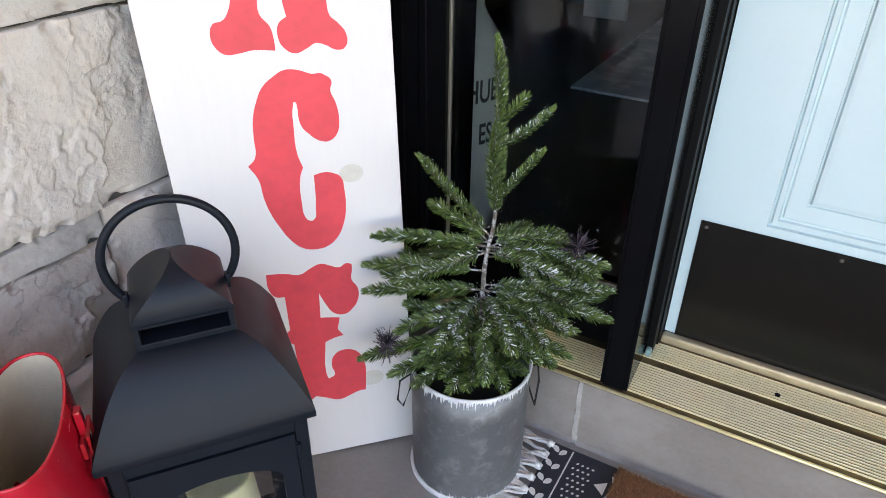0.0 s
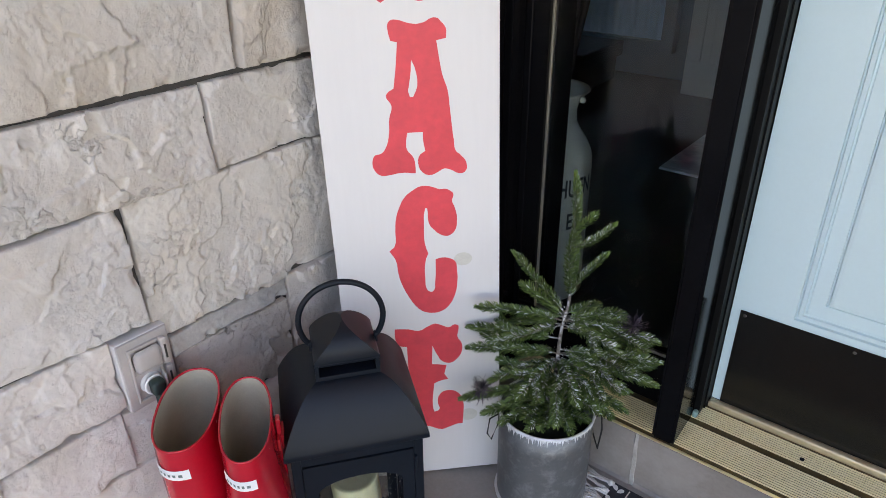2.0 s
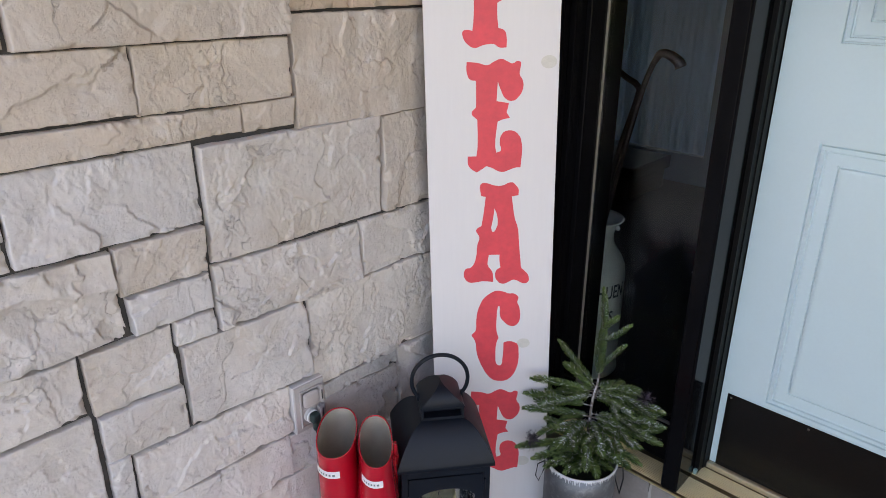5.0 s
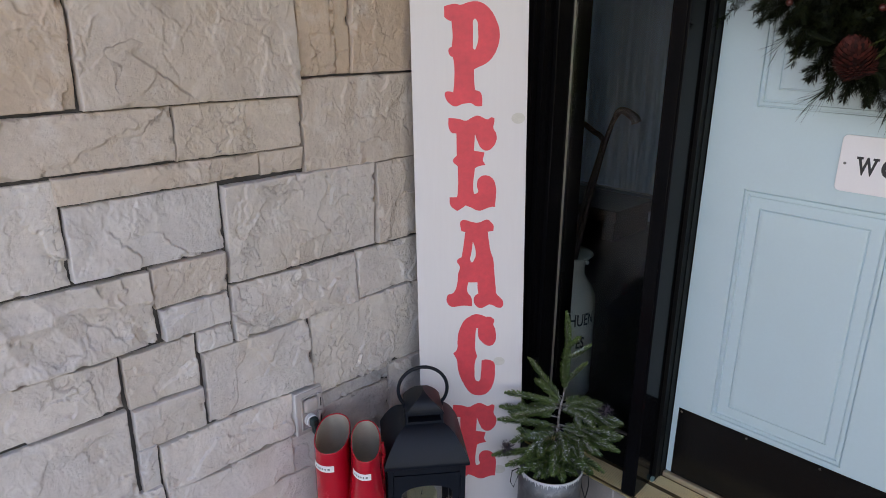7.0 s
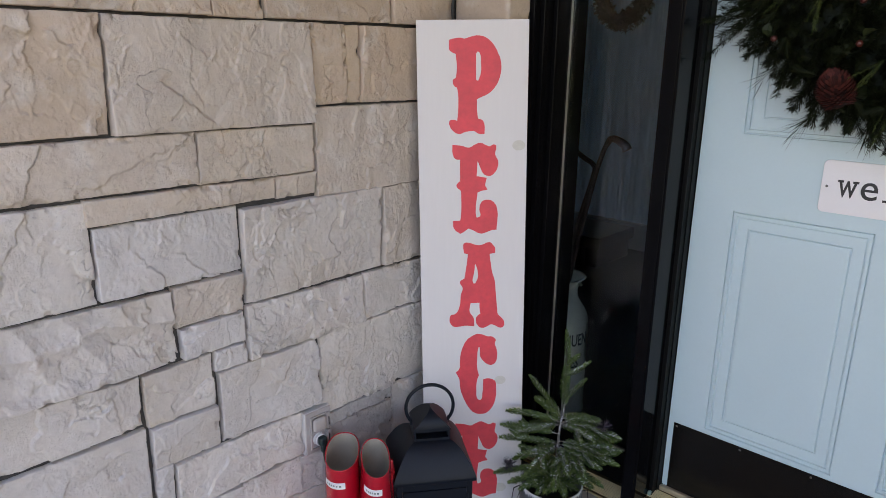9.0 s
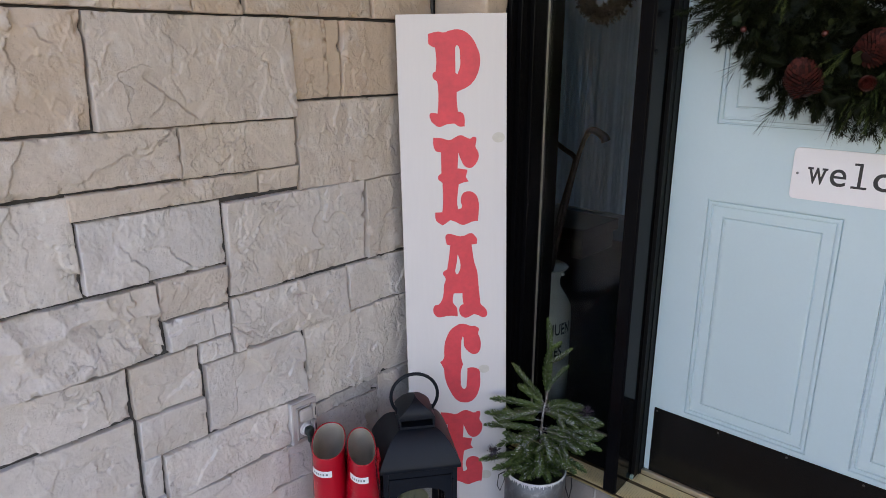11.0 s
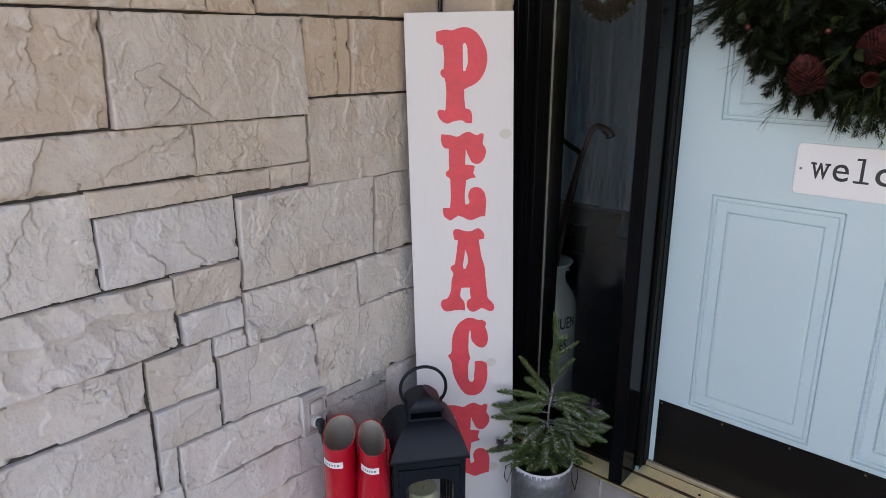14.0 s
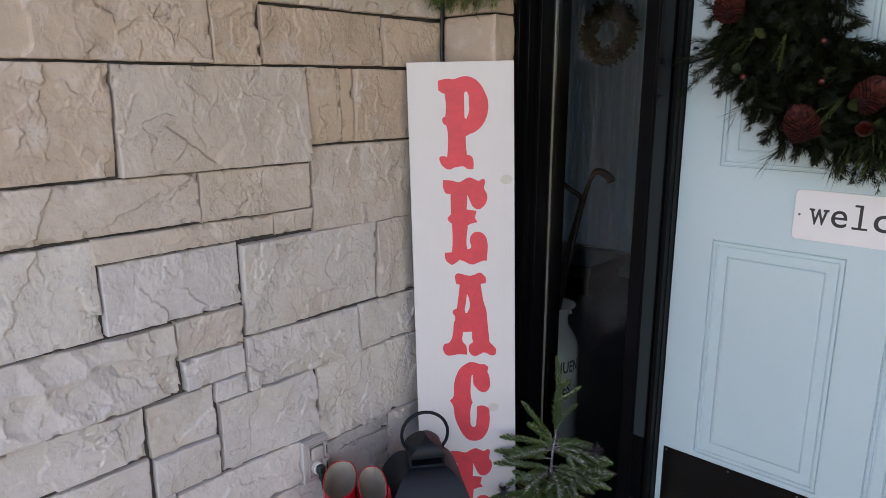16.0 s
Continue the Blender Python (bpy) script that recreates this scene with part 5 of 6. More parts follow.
# ---- rug and coir mat ----
rug = empty("runner_rug", pose(0, 0, 0), "black woven rug with white folk pattern and fringed end", "rug")
RX0, RX1, RY0, RY1 = 0.492, 1.75, 0.06, 0.796
part("weave", box(RX0, RX1, RY0, RY1, 0.0, 0.006, 0.002), RUG_BLACK, rug)
fr = random.Random(5)
for i in range(28):
    y = RY0 + 0.012 + (RY1 - RY0 - 0.02) * i / 27
    bm = bmesh.new()
    for k in range(7):
        x, yy, z = RX0 + 0.004, y + fr.uniform(-0.006, 0.006), 0.006
        pts = [(x, yy, z)]
        a = fr.uniform(-0.5, 0.5)
        for s in range(5):
            x -= 0.013 + fr.uniform(-0.002, 0.002)
            a += fr.uniform(-0.35, 0.35)
            yy += 0.007 * a
            z = 0.004 + fr.uniform(0, 0.008) * (1 - s / 5)
            pts.append((x, yy, z))
        t = tube(pts, 0.0023, 5)
        me = bpy.data.meshes.new("scrap")
        t.to_mesh(me)
        t.free()
        bm.from_mesh(me)
        bpy.data.meshes.remove(me)
    part("tassel", bm, RUG_WHITE, rug, smooth=True)
    part("knot", lathe([(0, 0.0), (0.005, 0.002), (0.0065, 0.006), (0.005, 0.011), (0, 0.013)], 10), RUG_WHITE, rug, smooth=True).location = (RX0 - 0.003, y, 0.001)


def rug_marks(name, shapes):
    verts, faces = [], []
    for poly in shapes:
        k = len(verts)
        verts += [(x, y, 0.0066) for x, y in poly]
        faces.append(tuple(range(k, k + len(poly))))
    return raw(name, verts, faces, RUG_WHITE, rug, "off-white woven pattern")


def petal(x, y, a, ln, w):
    c, s = math.cos(a), math.sin(a)
    return [(x + c * ln * t - s * w * o, y + s * ln * t + c * w * o) for t, o in ((0, 0), (0.3, -0.8), (0.65, -1), (0.9, -0.55), (1, 0), (0.9, 0.55), (0.65, 1), (0.3, 0.8))]


leafs, dots, lines, zig = [], [], [], []
for i in range(22):
    y = RY0 + 0.02 + i * 0.033
    leafs += [petal(RX0 + 0.018, y, 1.0, 0.017, 0.005), petal(RX0 + 0.016, y + 0.004, 2.3, 0.017, 0.005)]
lines.append([(RX0 + 0.036, RY0 + 0.005), (RX0 + 0.0385, RY0 + 0.005), (RX0 + 0.0385, RY1 - 0.005), (RX0 + 0.036, RY1 - 0.005)])
lines.append([(RX0 + 0.128, RY0 + 0.005), (RX0 + 0.1305, RY0 + 0.005), (RX0 + 0.1305, RY1 - 0.005), (RX0 + 0.128, RY1 - 0.005)])
for i in range(60):
    for j in range(4):
        y, x = RY0 + 0.012 + i * 0.0118, RX0 + 0.046 + j * 0.0085 + (0.004 if i % 2 else 0)
        dots.append([(x, y), (x + 0.0038, y + 0.001), (x + 0.0042, y + 0.0048), (x + 0.0005, y + 0.0042)])
for i in range(14):
    y = RY0 + 0.015 + i * 0.05
    zig.append([(RX0 + 0.088, y + 0.02), (RX0 + 0.106, y + 0.006), (RX0 + 0.106, y + 0.034)])
    for o in (0.108, 0.116):
        zig.append([(RX0 + o, y), (RX0 + o + 0.0035, y), (RX0 + o + 0.0125, y + 0.025), (RX0 + o + 0.009, y + 0.025)])
        zig.append([(RX0 + o + 0.009, y + 0.025), (RX0 + o + 0.0125, y + 0.025), (RX0 + o + 0.0035, y + 0.05), (RX0 + o, y + 0.05)])
rug_marks("leaf_band", leafs)
rug_marks("border_line", lines)
rug_marks("dot_band", dots)
rug_marks("zigzag_band", zig)

mat_ob = empty("doormat", pose(0, 0, 0), "brown coir doormat lying on the rug", "doormat")
MX0, MX1, MY0, MY1 = 0.607, 1.42, 0.3, 0.786
part("base", box(MX0, MX1, MY0, MY1, 0.0066, 0.017, 0.002), COIR, mat_ob)
cv, cf = [], []
for i in range(15000):
    x, y = MX0 + fr.random() ** 1.6 * 0.35, MY1 - fr.random() ** 1.4 * 0.25
    d = Vector((fr.gauss(0, 0.6), fr.gauss(0, 0.6), 1)).normalized() * fr.uniform(0.004, 0.009)
    k = len(cv)
    cv += [(x - 0.0005, y, 0.016), (x + 0.0005, y + 0.0004, 0.016), (x + d.x, y + d.y, 0.016 + d.z)]
    cf.append((k, k + 1, k + 2))
raw("coir_surface", cv, cf, COIR_FIBRE, mat_ob, "bristly coir pile")

# ---- welcome plate on the door ----
plate = empty("welcome_sign", pose(1.073, DY, 1.116), "white enamel plate with black typewriter lettering on the door", "sign")
bm = bmesh.new()
ring = [(sx * (0.178 - 0.011) + 0.011 * math.cos(a), sz * (0.059 - 0.011) + 0.011 * math.sin(a)) for q, (sx, sz) in enumerate(((1, 1), (-1, 1), (-1, -1), (1, -1))) for a in [math.pi / 2 * (q + i / 6) for i in range(7)]]
layers = [[bm.verts.new((x * k, y, z * k)) for x, z in ring] for y, k in ((-0.0004, 1), (-0.0045, 1), (-0.0052, 0.996))]
for a, b in zip(layers, layers[1:]):
    for i in range(len(ring)):
        bm.faces.new((a[i], a[(i + 1) % len(ring)], b[(i + 1) % len(ring)], b[i]))
bm.faces.new(layers[-1])
bmesh.ops.recalc_face_normals(bm, faces=bm.faces[:])
part("plate", bm, SIGN_METAL, plate)


def lettering(text, size, m, mat, parent, name="lettering", space=1.0, lift=0.0004, bold=0.0):
    c = bpy.data.curves.new(name, "FONT")
    c.body, c.size, c.align_x, c.align_y = text, size, "CENTER", "CENTER"
    c.space_character, c.extrude, c.offset = space, lift, bold
    c.resolution_u = 4
    tmp = bpy.data.objects.new(name, c)
    me = bpy.data.meshes.new_from_object(tmp)
    bpy.data.objects.remove(tmp)
    me.materials.clear()
    me.materials.append(mat)
    ob = new(name, me)
    ob.parent = parent
    ob.matrix_local = m
    return ob


def type_letter(ch, x):
    """A typewriter letter, with slab feet where the letter has them."""
    ob = lettering(ch, 0.08, Matrix.Identity(4), INK, plate, "letter", bold=0.0002)
    vs = ob.data.vertices
    lo = [min(v.co[k] for v in vs) for k in (0, 1)]
    hi = [max(v.co[k] for v in vs) for k in (0, 1)]
    w, h = {"w": (0.038, 0.038), "m": (0.037, 0.038), "l": (0.0066, 0.056)}.get(ch, (0.033, 0.039))
    for v in vs:
        v.co.x = (v.co.x - lo[0]) / (hi[0] - lo[0]) * w - w / 2
        v.co.y = (v.co.y - lo[1]) / (hi[1] - lo[1]) * h
    slabs = {"w": ((-0.021, -0.009, 0.033, 0.038), (0.009, 0.021, 0.033, 0.038)), "l": ((-0.0135, 0.0, 0.051, 0.056), (-0.0155, 0.0155, 0.0, 0.0052)), "m": ((-0.0205, -0.0125, 0.0, 0.005), (-0.005, 0.005, 0.0, 0.005), (0.0125, 0.0215, 0.0, 0.005), (-0.0205, -0.013, 0.033, 0.038))}.get(ch, ())
    if slabs:
        bm = bmesh.new()
        bm.from_mesh(ob.data)
        for a, b, c, d in slabs:
            q = [bm.verts.new((px, py, 0.0005)) for px, py in ((a, c), (b, c), (b, d), (a, d))]
            bm.faces.new(q)
        bm.to_mesh(ob.data)
        bm.free()
    ob.matrix_local = pose(x, -0.0056, -0.021, 90, 0, 0)


for i, ch in enumerate("welcome"):
    type_letter(ch, -0.124 + 0.0425 * i)
for s in (-1, 1):
    part("screw", lathe([(0, 0.002), (0.0022, 0.0016), (0.003, 0)], 12), SCREW, plate).matrix_local = pose(s * 0.166, -0.0052, 0, 90, 0, 0)

# ---- wreath ----
WC = Vector((1.072, 0.868, 1.605))
wreath = empty("christmas_wreath", pose(*WC), "dark evergreen wreath with red pinecones and berries on the door", "wreath")
wr = random.Random(12)
RING = 0.25
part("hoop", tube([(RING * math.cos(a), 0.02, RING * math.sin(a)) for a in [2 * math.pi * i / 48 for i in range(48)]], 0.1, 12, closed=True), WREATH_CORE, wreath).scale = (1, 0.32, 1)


def simple_sprig(base, tip, length, count, r, width=0.0008, fan=1.0):
    verts, faces, m = [], [], []
    base, tip = Vector(base), Vector(tip)
    d = (tip - base).normalized()
    for i in range(count):
        t = (i + r.random()) / count
        p = base.lerp(tip, t)
        o = Vector((r.gauss(0, 1), r.gauss(0, 1), r.gauss(0, 1)))
        o = (o - d * o.dot(d)).normalized()
        v = (o * fan + d * r.uniform(0.6, 1.2)).normalized()
        w = v.cross(o + Vector((0.01, 0.02, 0.03))).normalized() * width
        ln = length * r.uniform(0.7, 1.15)
        k = len(verts)
        verts += [p, p + v * ln * 0.5 + w, p + v * ln, p + v * ln * 0.5 - w]
        faces.append((k, k + 1, k + 2, k + 3))
        m.append(0)
    k = len(verts)
    s = d.cross(Vector((0.2, 0.5, 0.8))).normalized() * 0.0014
    verts += [base - s, base + s, tip]
    faces.append((k, k + 1, k + 2))
    m.append(0)
    return verts, faces, m


fir, long_pine, cedar, broad = [], [], [], []
for i in range(1300):
    a = 2 * math.pi * i / 1300 + wr.uniform(-0.03, 0.03)
    rad = math.sqrt(wr.uniform(0.13 ** 2, 0.35 ** 2))
    b = Vector((rad * math.cos(a), wr.uniform(-0.05, 0.035), rad * math.sin(a)))
    outward = Vector((math.cos(a), 0, math.sin(a)))
    along = Vector((-math.sin(a), 0, math.cos(a)))
    d = (outward * wr.uniform(-0.8, 0.9) + along * wr.uniform(0.1, 0.9) + Vector((0, wr.uniform(-0.75, 0.1), 0))).normalized()
    ln = wr.uniform(0.045, 0.085)
    tip = b + d * ln
    tip.y = min(tip.y, 0.045)
    fir.append(simple_sprig(b, tip, 0.018, 180, wr, 0.0009, 1.0))
    if wr.random() < 0.04:
        tip = b + (outward + along * wr.uniform(-0.3, 0.6) + Vector((0, -0.2, 0))).normalized() * wr.uniform(0.05, 0.1)
        tip.y = min(tip.y, 0.04)
        long_pine.append(simple_sprig(b, tip, 0.06, 40, wr, 0.0007, 0.45))
# trailing shoots past the ring
for a, far in ((197, 0.515), (194, 0.47), (203, 0.45), (211, 0.425), (219, 0.42), (228, 0.415), (237, 0.425), (246, 0.41), (255, 0.41), (264, 0.415), (273, 0.41), (282, 0.4), (292, 0.41), (304, 0.41), (188, 0.44), (180, 0.43), (171, 0.45), (162, 0.43), (150, 0.43), (320, 0.42), (340, 0.43), (2, 0.43), (25, 0.42), (50, 0.43), (75, 0.42), (100, 0.43), (125, 0.42)):
    for k in range(4):
        a2 = radians(a + wr.uniform(-6, 6))
        b = Vector((0.31 * math.cos(a2), -0.01 - 0.02 * k, 0.31 * math.sin(a2)))
        end = far - 0.016 - 0.02 * k
        a3 = radians(a + wr.uniform(-9, 9))
        fir.append(simple_sprig(b, Vector((end * math.cos(a3), -0.012 - 0.01 * k, end * math.sin(a3))), 0.019, 330, wr, 0.0008, 1.0))
for i in range(14):
    a = wr.uniform(0, 2 * math.pi)
    b = Vector(((RING + wr.gauss(0, 0.04)) * math.cos(a), wr.uniform(-0.085, -0.04), (RING + wr.gauss(0, 0.04)) * math.sin(a)))
    d = (Vector((math.cos(a + wr.uniform(-1, 1)), -0.3, math.sin(a + wr.uniform(-1, 1)))) + Vector((0, 0, -0.5))).normalized()
    for k in range(4):
        e = (d + Vector((wr.gauss(0, 0.35), wr.gauss(0, 0.15), wr.gauss(0, 0.35)))).normalized()
        cedar.append(simple_sprig(b, b + e * wr.uniform(0.05, 0.09), 0.008, 70, wr, 0.001, 0.9))
for a, k in ((268, 5), (275, 4)):
    a = radians(a)
    b = Vector((RING * math.cos(a) * 1.02, -0.05, RING * math.sin(a) * 1.02))
    for _ in range(k):
        e = Vector((wr.gauss(0.0, 0.35), wr.gauss(-0.1, 0.1), -1)).normalized()
        cedar.append(simple_sprig(b, b + e * wr.uniform(0.1, 0.165), 0.014, 120, wr, 0.001, 0.7))
for i in range(40):
    a = wr.uniform(0, 2 * math.pi)
    rad = RING + wr.gauss(0, 0.05)
    p = Vector((rad * math.cos(a), wr.uniform(-0.09, -0.02), rad * math.sin(a)))
    d = Vector((wr.gauss(0, 1), wr.uniform(-1, 0), wr.gauss(0, 1))).normalized()
    s = d.cross(Vector((wr.gauss(0, 1), wr.gauss(0, 1), wr.gauss(0, 1)))).normalized()
    nn = d.cross(s)
    ln, w = wr.uniform(0.03, 0.055), wr.uniform(0.009, 0.014)
    verts, faces = [], []
    for t, o in ((0, 0.05), (0.2, 0.75), (0.45, 1), (0.75, 0.7), (1, 0.03)):
        c = p + d * ln * t + nn * 0.006 * math.sin(t * 3)
        verts += [c - s * w * o + nn * 0.002 * o, c, c + s * w * o + nn * 0.002 * o]
    for k in range(4):
        faces += [(3 * k, 3 * k + 1, 3 * k + 4, 3 * k + 3), (3 * k + 1, 3 * k + 2, 3 * k + 5, 3 * k + 4)]
    broad.append((verts, faces, [0] * len(faces)))
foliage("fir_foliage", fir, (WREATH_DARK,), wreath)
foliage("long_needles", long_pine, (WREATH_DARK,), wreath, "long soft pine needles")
foliage("cedar_sprays", cedar, (WREATH_LIGHT,), wreath, "lighter green cedar sprays")
foliage("leaves", broad, (WREATH_LEAF,), wreath, "broad dark leaves")


def pinecone_mesh(size, seed):
    """Overlapping woody scales in spirals round an egg-shaped core."""
    r = random.Random(seed)
    verts, faces = [], []
    n = 340
    for i in range(n):
        t = (i + 0.5) / n
        lat = math.acos(1 - 1.86 * t)
        az = i * 2.39996
        o = Vector((math.sin(lat) * math.cos(az), math.sin(lat) * math.sin(az), math.cos(lat)))
        p = o * size * 0.72
        p.z *= 1.3
        tang = Vector((math.cos(lat) * math.cos(az), math.cos(lat) * math.sin(az), -math.sin(lat))) * -1
        side = o.cross(tang).normalized()
        tipd = (o * 0.75 + tang * 0.7).normalized()
        ln, w = size * 0.27 * r.uniform(0.8, 1.15), size * 0.085
        thick = o * size * 0.05
        k = len(verts)
        verts += [p - side * w * 0.6, p + side * w * 0.6, p + tipd * ln * 0.75 + side * w, p + tipd * ln, p + tipd * ln * 0.75 - side * w]
        verts += [v - thick for v in verts[k:k + 5]]
        faces += [(k, k + 1, k + 2, k + 3, k + 4), (k + 9, k + 8, k + 7, k + 6, k + 5), (k + 2, k + 7, k + 8, k + 3), (k + 3, k + 8, k + 9, k + 4), (k + 1, k + 6, k + 7, k + 2), (k + 4, k + 9, k + 5, k)]
    k0 = len(verts)
    for i in range(7):
        for j in range(10):
            a, e = 2 * math.pi * j / 10, math.pi * (i + 0.02) / 6.04
            verts.append(Vector((math.sin(e) * math.cos(a), math.sin(e) * math.sin(a), 1.3 * math.cos(e))) * size * 0.7)
    for i in range(6):
        for j in range(10):
            faces.append((k0 + i * 10 + j, k0 + i * 10 + (j + 1) % 10, k0 + i * 10 + 10 + (j + 1) % 10, k0 + i * 10 + 10 + j))
    me = bpy.data.meshes.new("pinecone")
    me.from_pydata([tuple(v) for v in verts], [], faces)
    me.materials.append(CONE)
    return me


cone_a, cone_b = pinecone_mesh(0.041, 1), pinecone_mesh(0.037, 2)
for i, (x, y, z) in enumerate(((0.748, 0.79, 1.583), (0.927, 0.785, 1.330), (1.046, 0.79, 1.393), (0.810, 0.80, 1.718), (1.210, 0.79, 1.358), (1.380, 0.79, 1.558), (1.310, 0.79, 1.808), (1.060, 0.79, 1.898))):
    c = new("pinecone", cone_a if i % 2 else cone_b)
    c.parent = wreath
    c.matrix_local = pose(x - WC.x, y - WC.y, z - WC.z, 35 + wr.uniform(-25, 25), wr.uniform(-40, 40), wr.uniform(0, 360))
    tagged(c, "red-brown pinecone")
bud = pinecone_mesh(0.017, 5)
for m in (BERRY,):
    bud.materials.clear()
    bud.materials.append(BERRY)
for x, y, z in ((1.044, 0.785, 1.326), (1.220, 0.79, 1.448)):
    c = new("rosette", bud)
    c.parent = wreath
    c.matrix_local = pose(x - WC.x, y - WC.y, z - WC.z, 85, 10, 0)
    tagged(c, "small orange-red cone rosette")
berry = None
for x, z in ((0.795, 1.43), (0.955, 1.42), (0.950, 1.50), (1.310, 1.438)):
    if berry is None:
        b = part("berry", lathe([(0, -0.007), (0.005, -0.005), (0.007, 0), (0.005, 0.005), (0, 0.007)], 14), BERRY, wreath, "glossy red berry", True)
        berry = b.data
    else:
        b = new("berry", berry)
        b.parent = wreath
    b.location = (x - WC.x, 0.785 - WC.y, z - WC.z)

# ---- garland over the stone return ----
garland = empty("garland", pose(0.1, 0.63, 1.785), "green evergreen garland hanging beside the door frame", "garland")
gl = []
spine = smooth_line([(-0.10, 0.0, -0.10), (-0.03, -0.005, -0.105), (0.05, -0.01, -0.11), (0.13, 0.01, -0.10), (0.2, 0.05, 0.05), (0.22, 0.08, 0.4)], 12)
part("stem", tube(spine, 0.005, 6), BARK, garland)
for p in spine:
    for _ in range(5):
        d = Vector((wr.gauss(0, 0.6), wr.gauss(-0.25, 0.3), wr.gauss(-0.25, 0.6))).normalized()
        tip = p + d * wr.uniform(0.05, 0.085)
        tip.z = max(tip.z, -0.185)
        tip.x = max(tip.x, -0.085)
        gl.append(simple_sprig(p, tip, 0.017, 55, wr))
for x, z in ((-0.06, -0.175), (-0.03, -0.185), (0.062, -0.2), (0.068, -0.19)):
    gl.append(simple_sprig((x, -0.01, -0.1), (x + 0.004, -0.015, z), 0.015, 90, wr))
foliage("needles", gl, (NEEDLE,), garland)

# ---- things in the hall, seen through the glass ----
can = empty("milk_can", pose(0.116, 1.1, 0.196), "cream enamelled milk can with black lettering on the hall floor", "milk can")
part("body", lathe([(0, 0), (0.098, 0), (0.102, 0.006), (0.102, 0.012), (0.099, 0.02), (0.099, 0.32), (0.096, 0.345), (0.084, 0.372), (0.068, 0.395), (0.057, 0.415), (0.055, 0.44), (0.061, 0.465), (0.076, 0.48), (0.081, 0.484), (0.079, 0.488), (0.07, 0.483), (0.057, 0.465), (0.05, 0.44), (0.052, 0.415), (0, 0.36)], 48), CAN_CREAM, can, smooth=True)
part("knob", lathe([(0, -0.007), (0.005, -0.005), (0.007, 0), (0.005, 0.005), (0, 0.007)], 12), CAN_CREAM, can, smooth=True).location = (0.081, -0.012, 0.475)


def wrapped(text, size, z, arc):
    """Lettering bent round the can."""
    ob = lettering(text, size, Matrix.Identity(4), INK, can, lift=0.0, bold=0.0011)
    for v in ob.data.vertices:
        x, y = v.co.x, v.co.y
        a = arc + 0.62 * x / 0.0995
        v.co = (0.0998 * math.sin(a), -0.0998 * math.cos(a), z + y)
    return ob


wrapped("HUEN", 0.058, 0.285, 1.25)
wrapped("ES", 0.055, 0.205, 1.2)
canes = empty("walking_cane", pose(0.13, 1.1, 0.575), "brown wooden cane standing in the milk can", "cane")
part("shaft", tube(smooth_line([(0.0, 0.0, 0.0), (0.03, 0.005, 0.2), (0.075, 0.01, 0.44), (0.1, 0.01, 0.53), (0.115, 0.008, 0.56)]), 0.0075, 10), CANE, canes, smooth=True)
part("head", tube(smooth_line([(0.112, 0.008, 0.555), (0.125, 0.006, 0.572), (0.15, 0.002, 0.572), (0.178, 0.0, 0.558), (0.186, 0.0, 0.545)]), 0.013, 10, taper=lambda t: 0.65 + 0.5 * t), CANE, canes, "dark carved head", True)
cane_two = empty("walking_cane", pose(0.115, 1.11, 0.575), "dark wooden cane standing in the milk can", "cane")
part("shaft", tube(smooth_line([(0, 0, 0), (0.03, 0.01, 0.25), (0.075, 0.02, 0.45), (0.07, 0.02, 0.485), (0.04, 0.02, 0.5), (0.005, 0.02, 0.52)]), 0.008, 10), CANE, cane_two, smooth=True)
hall_rug = mesh_object("hall_rug", box(0.04, 1.6, 1.99, 3.1, 0.1955, 0.205, 0.003), ROOM_RUG)
tagged(hall_rug, "blue-grey patterned rug on the hall floor", "rug")
bench = mesh_object("hall_bench", boxes((-1.5, -0.62, 2.62, 3.04, 0.31, 0.38), (-1.48, -1.4, 2.64, 3.02, 0.196, 0.31), (-0.72, -0.64, 2.64, 3.02, 0.196, 0.31), bevel=0.006), DARK_WOOD)
tagged(bench, "low dark wooden bench under the hall window", "bench")
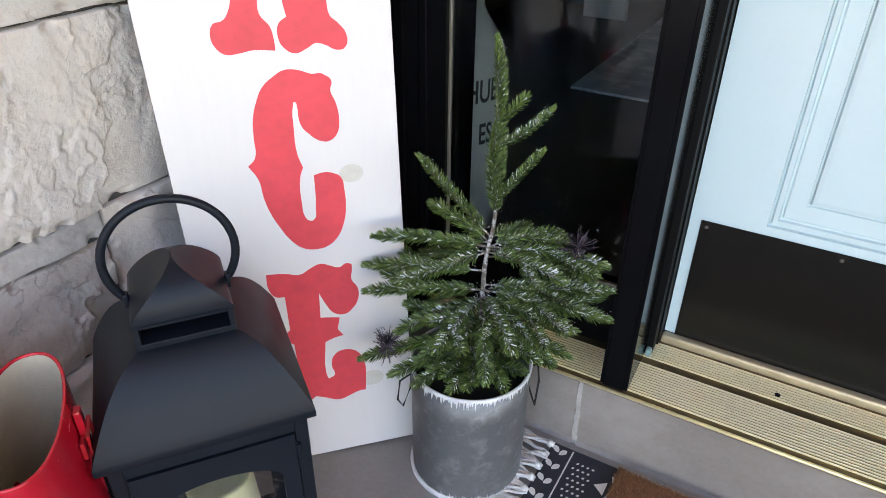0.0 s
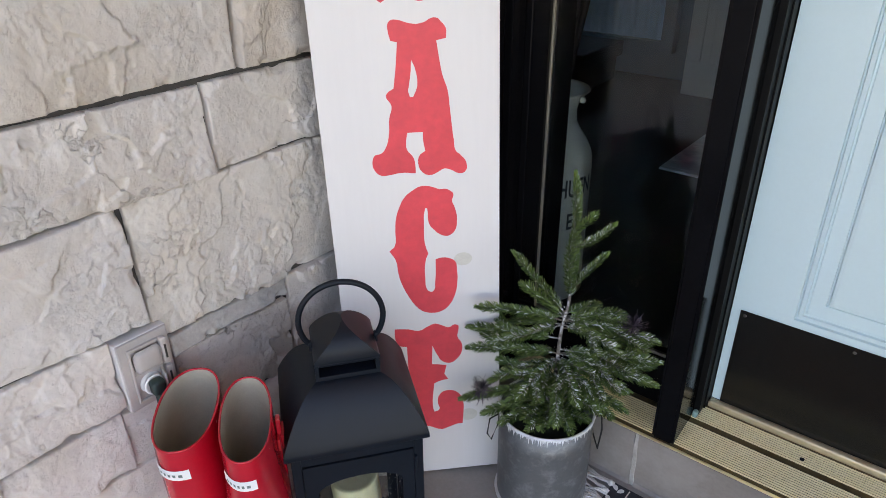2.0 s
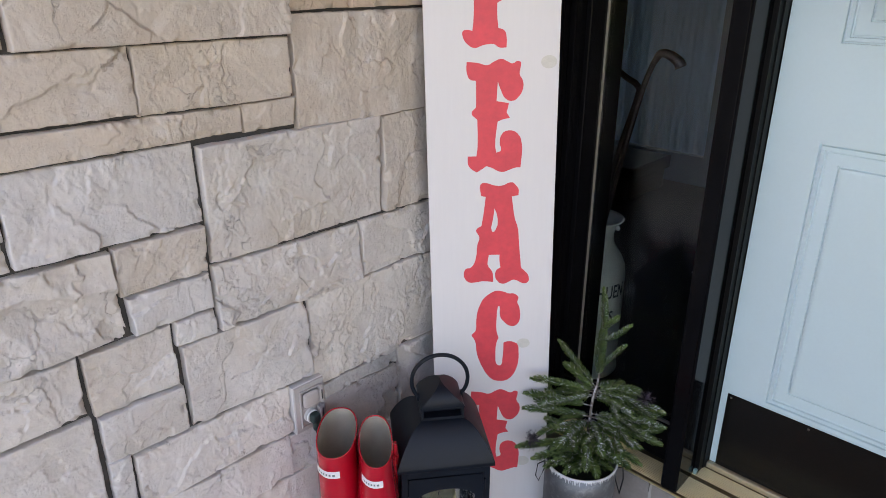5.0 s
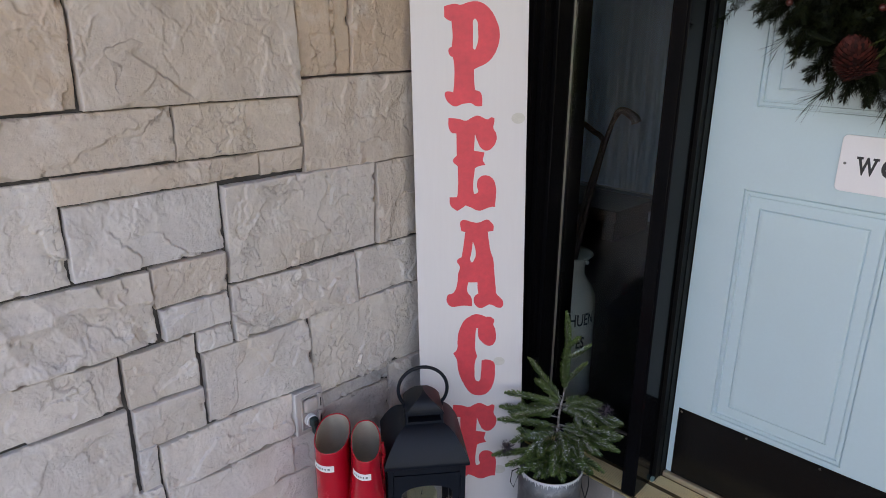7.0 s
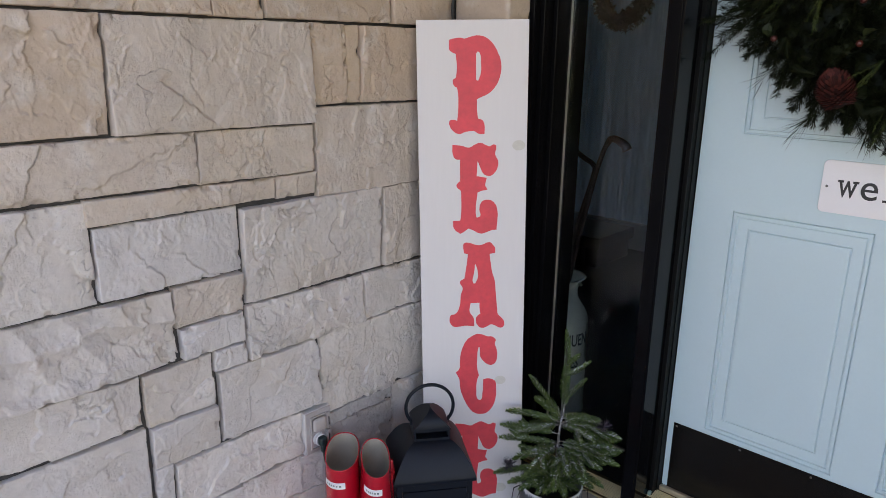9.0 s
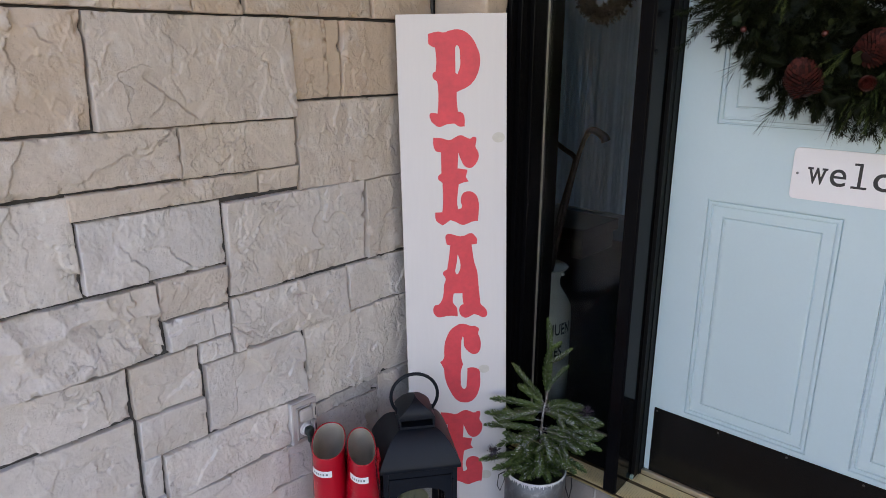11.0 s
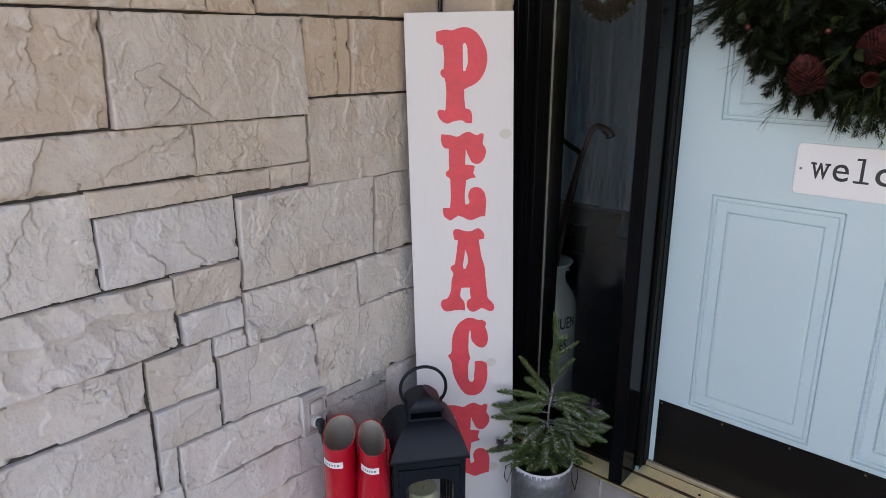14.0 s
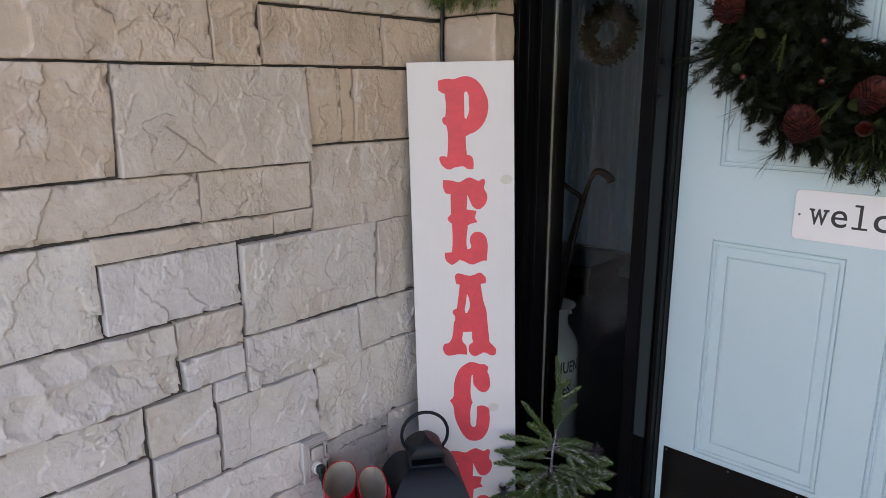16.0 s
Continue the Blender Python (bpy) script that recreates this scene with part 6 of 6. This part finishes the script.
far = empty("window_2", pose(0, 0, 0), "tall pale curtained window in the hall", "window", kind="structure")
part("window_frame", boxes((-1.6, -1.52, 3.1, 3.16, 0.33, 2.25), (-0.46, -0.4, 3.1, 3.16, 0.33, 2.25), (-1.52, -0.46, 3.1, 3.16, 2.17, 2.25), (-1.52, -0.46, 3.1, 3.16, 0.33, 0.38)), ROOM_BLUE, far)
verts, faces = [], []
for i in range(160):
    u = i / 159
    x, y = -1.52 + 1.06 * u, 3.142 + 0.007 * math.sin(u * 70) + 0.004 * math.sin(u * 173 + 1)
    verts += [(x, y, 0.38), (x, y, 2.17)]
faces = [(2 * i, 2 * i + 2, 2 * i + 3, 2 * i + 1) for i in range(159)]
raw("curtain", verts, faces, lamp_material("daylit_curtain", (0.55, 0.78, 1.0), 0.0016), far, "sheer pale curtain with daylight behind", True)
inner_door = mesh_object("door_2", boxes((-0.27, -0.085, 2.94, 2.98, 0.196, 2.2), (-0.262, -0.2, 2.93, 2.94, 0.35, 2.1), (-0.16, -0.095, 2.93, 2.94, 0.35, 2.1), bevel=0.004), ROOM_WHITE)
tagged(inner_door, "white folding hall door standing open", "door", kind="structure")

small = empty("hall_wreath", pose(-0.83, 3.06, 1.73), "small dark green wreath hanging deep in the hall", "wreath")
hw = random.Random(3)
bits = []
for i in range(420):
    a = hw.uniform(0, 2 * math.pi)
    p = Vector((0.135 * math.cos(a), 0, 0.135 * math.sin(a)))
    bits.append(simple_sprig(p, p + Vector((hw.gauss(0, 1), hw.gauss(-0.3, 0.3), hw.gauss(0, 1))).normalized() * 0.06, 0.03, 26, hw, 0.003))
part("hoop", tube([(0.135 * math.cos(a), 0, 0.135 * math.sin(a)) for a in [2 * math.pi * i / 30 for i in range(30)]], 0.032, 8, closed=True), WREATH_CORE, small)
foliage("needles", bits, (WREATH_DARK,), small)
partition = mesh_object("wall_partition", box(-2.1, -0.2, 3.17, 3.24, 0.196, 2.6), ROOM_BLUE)
tagged(partition, "pale partition wall in the hall", "wall", kind="structure")
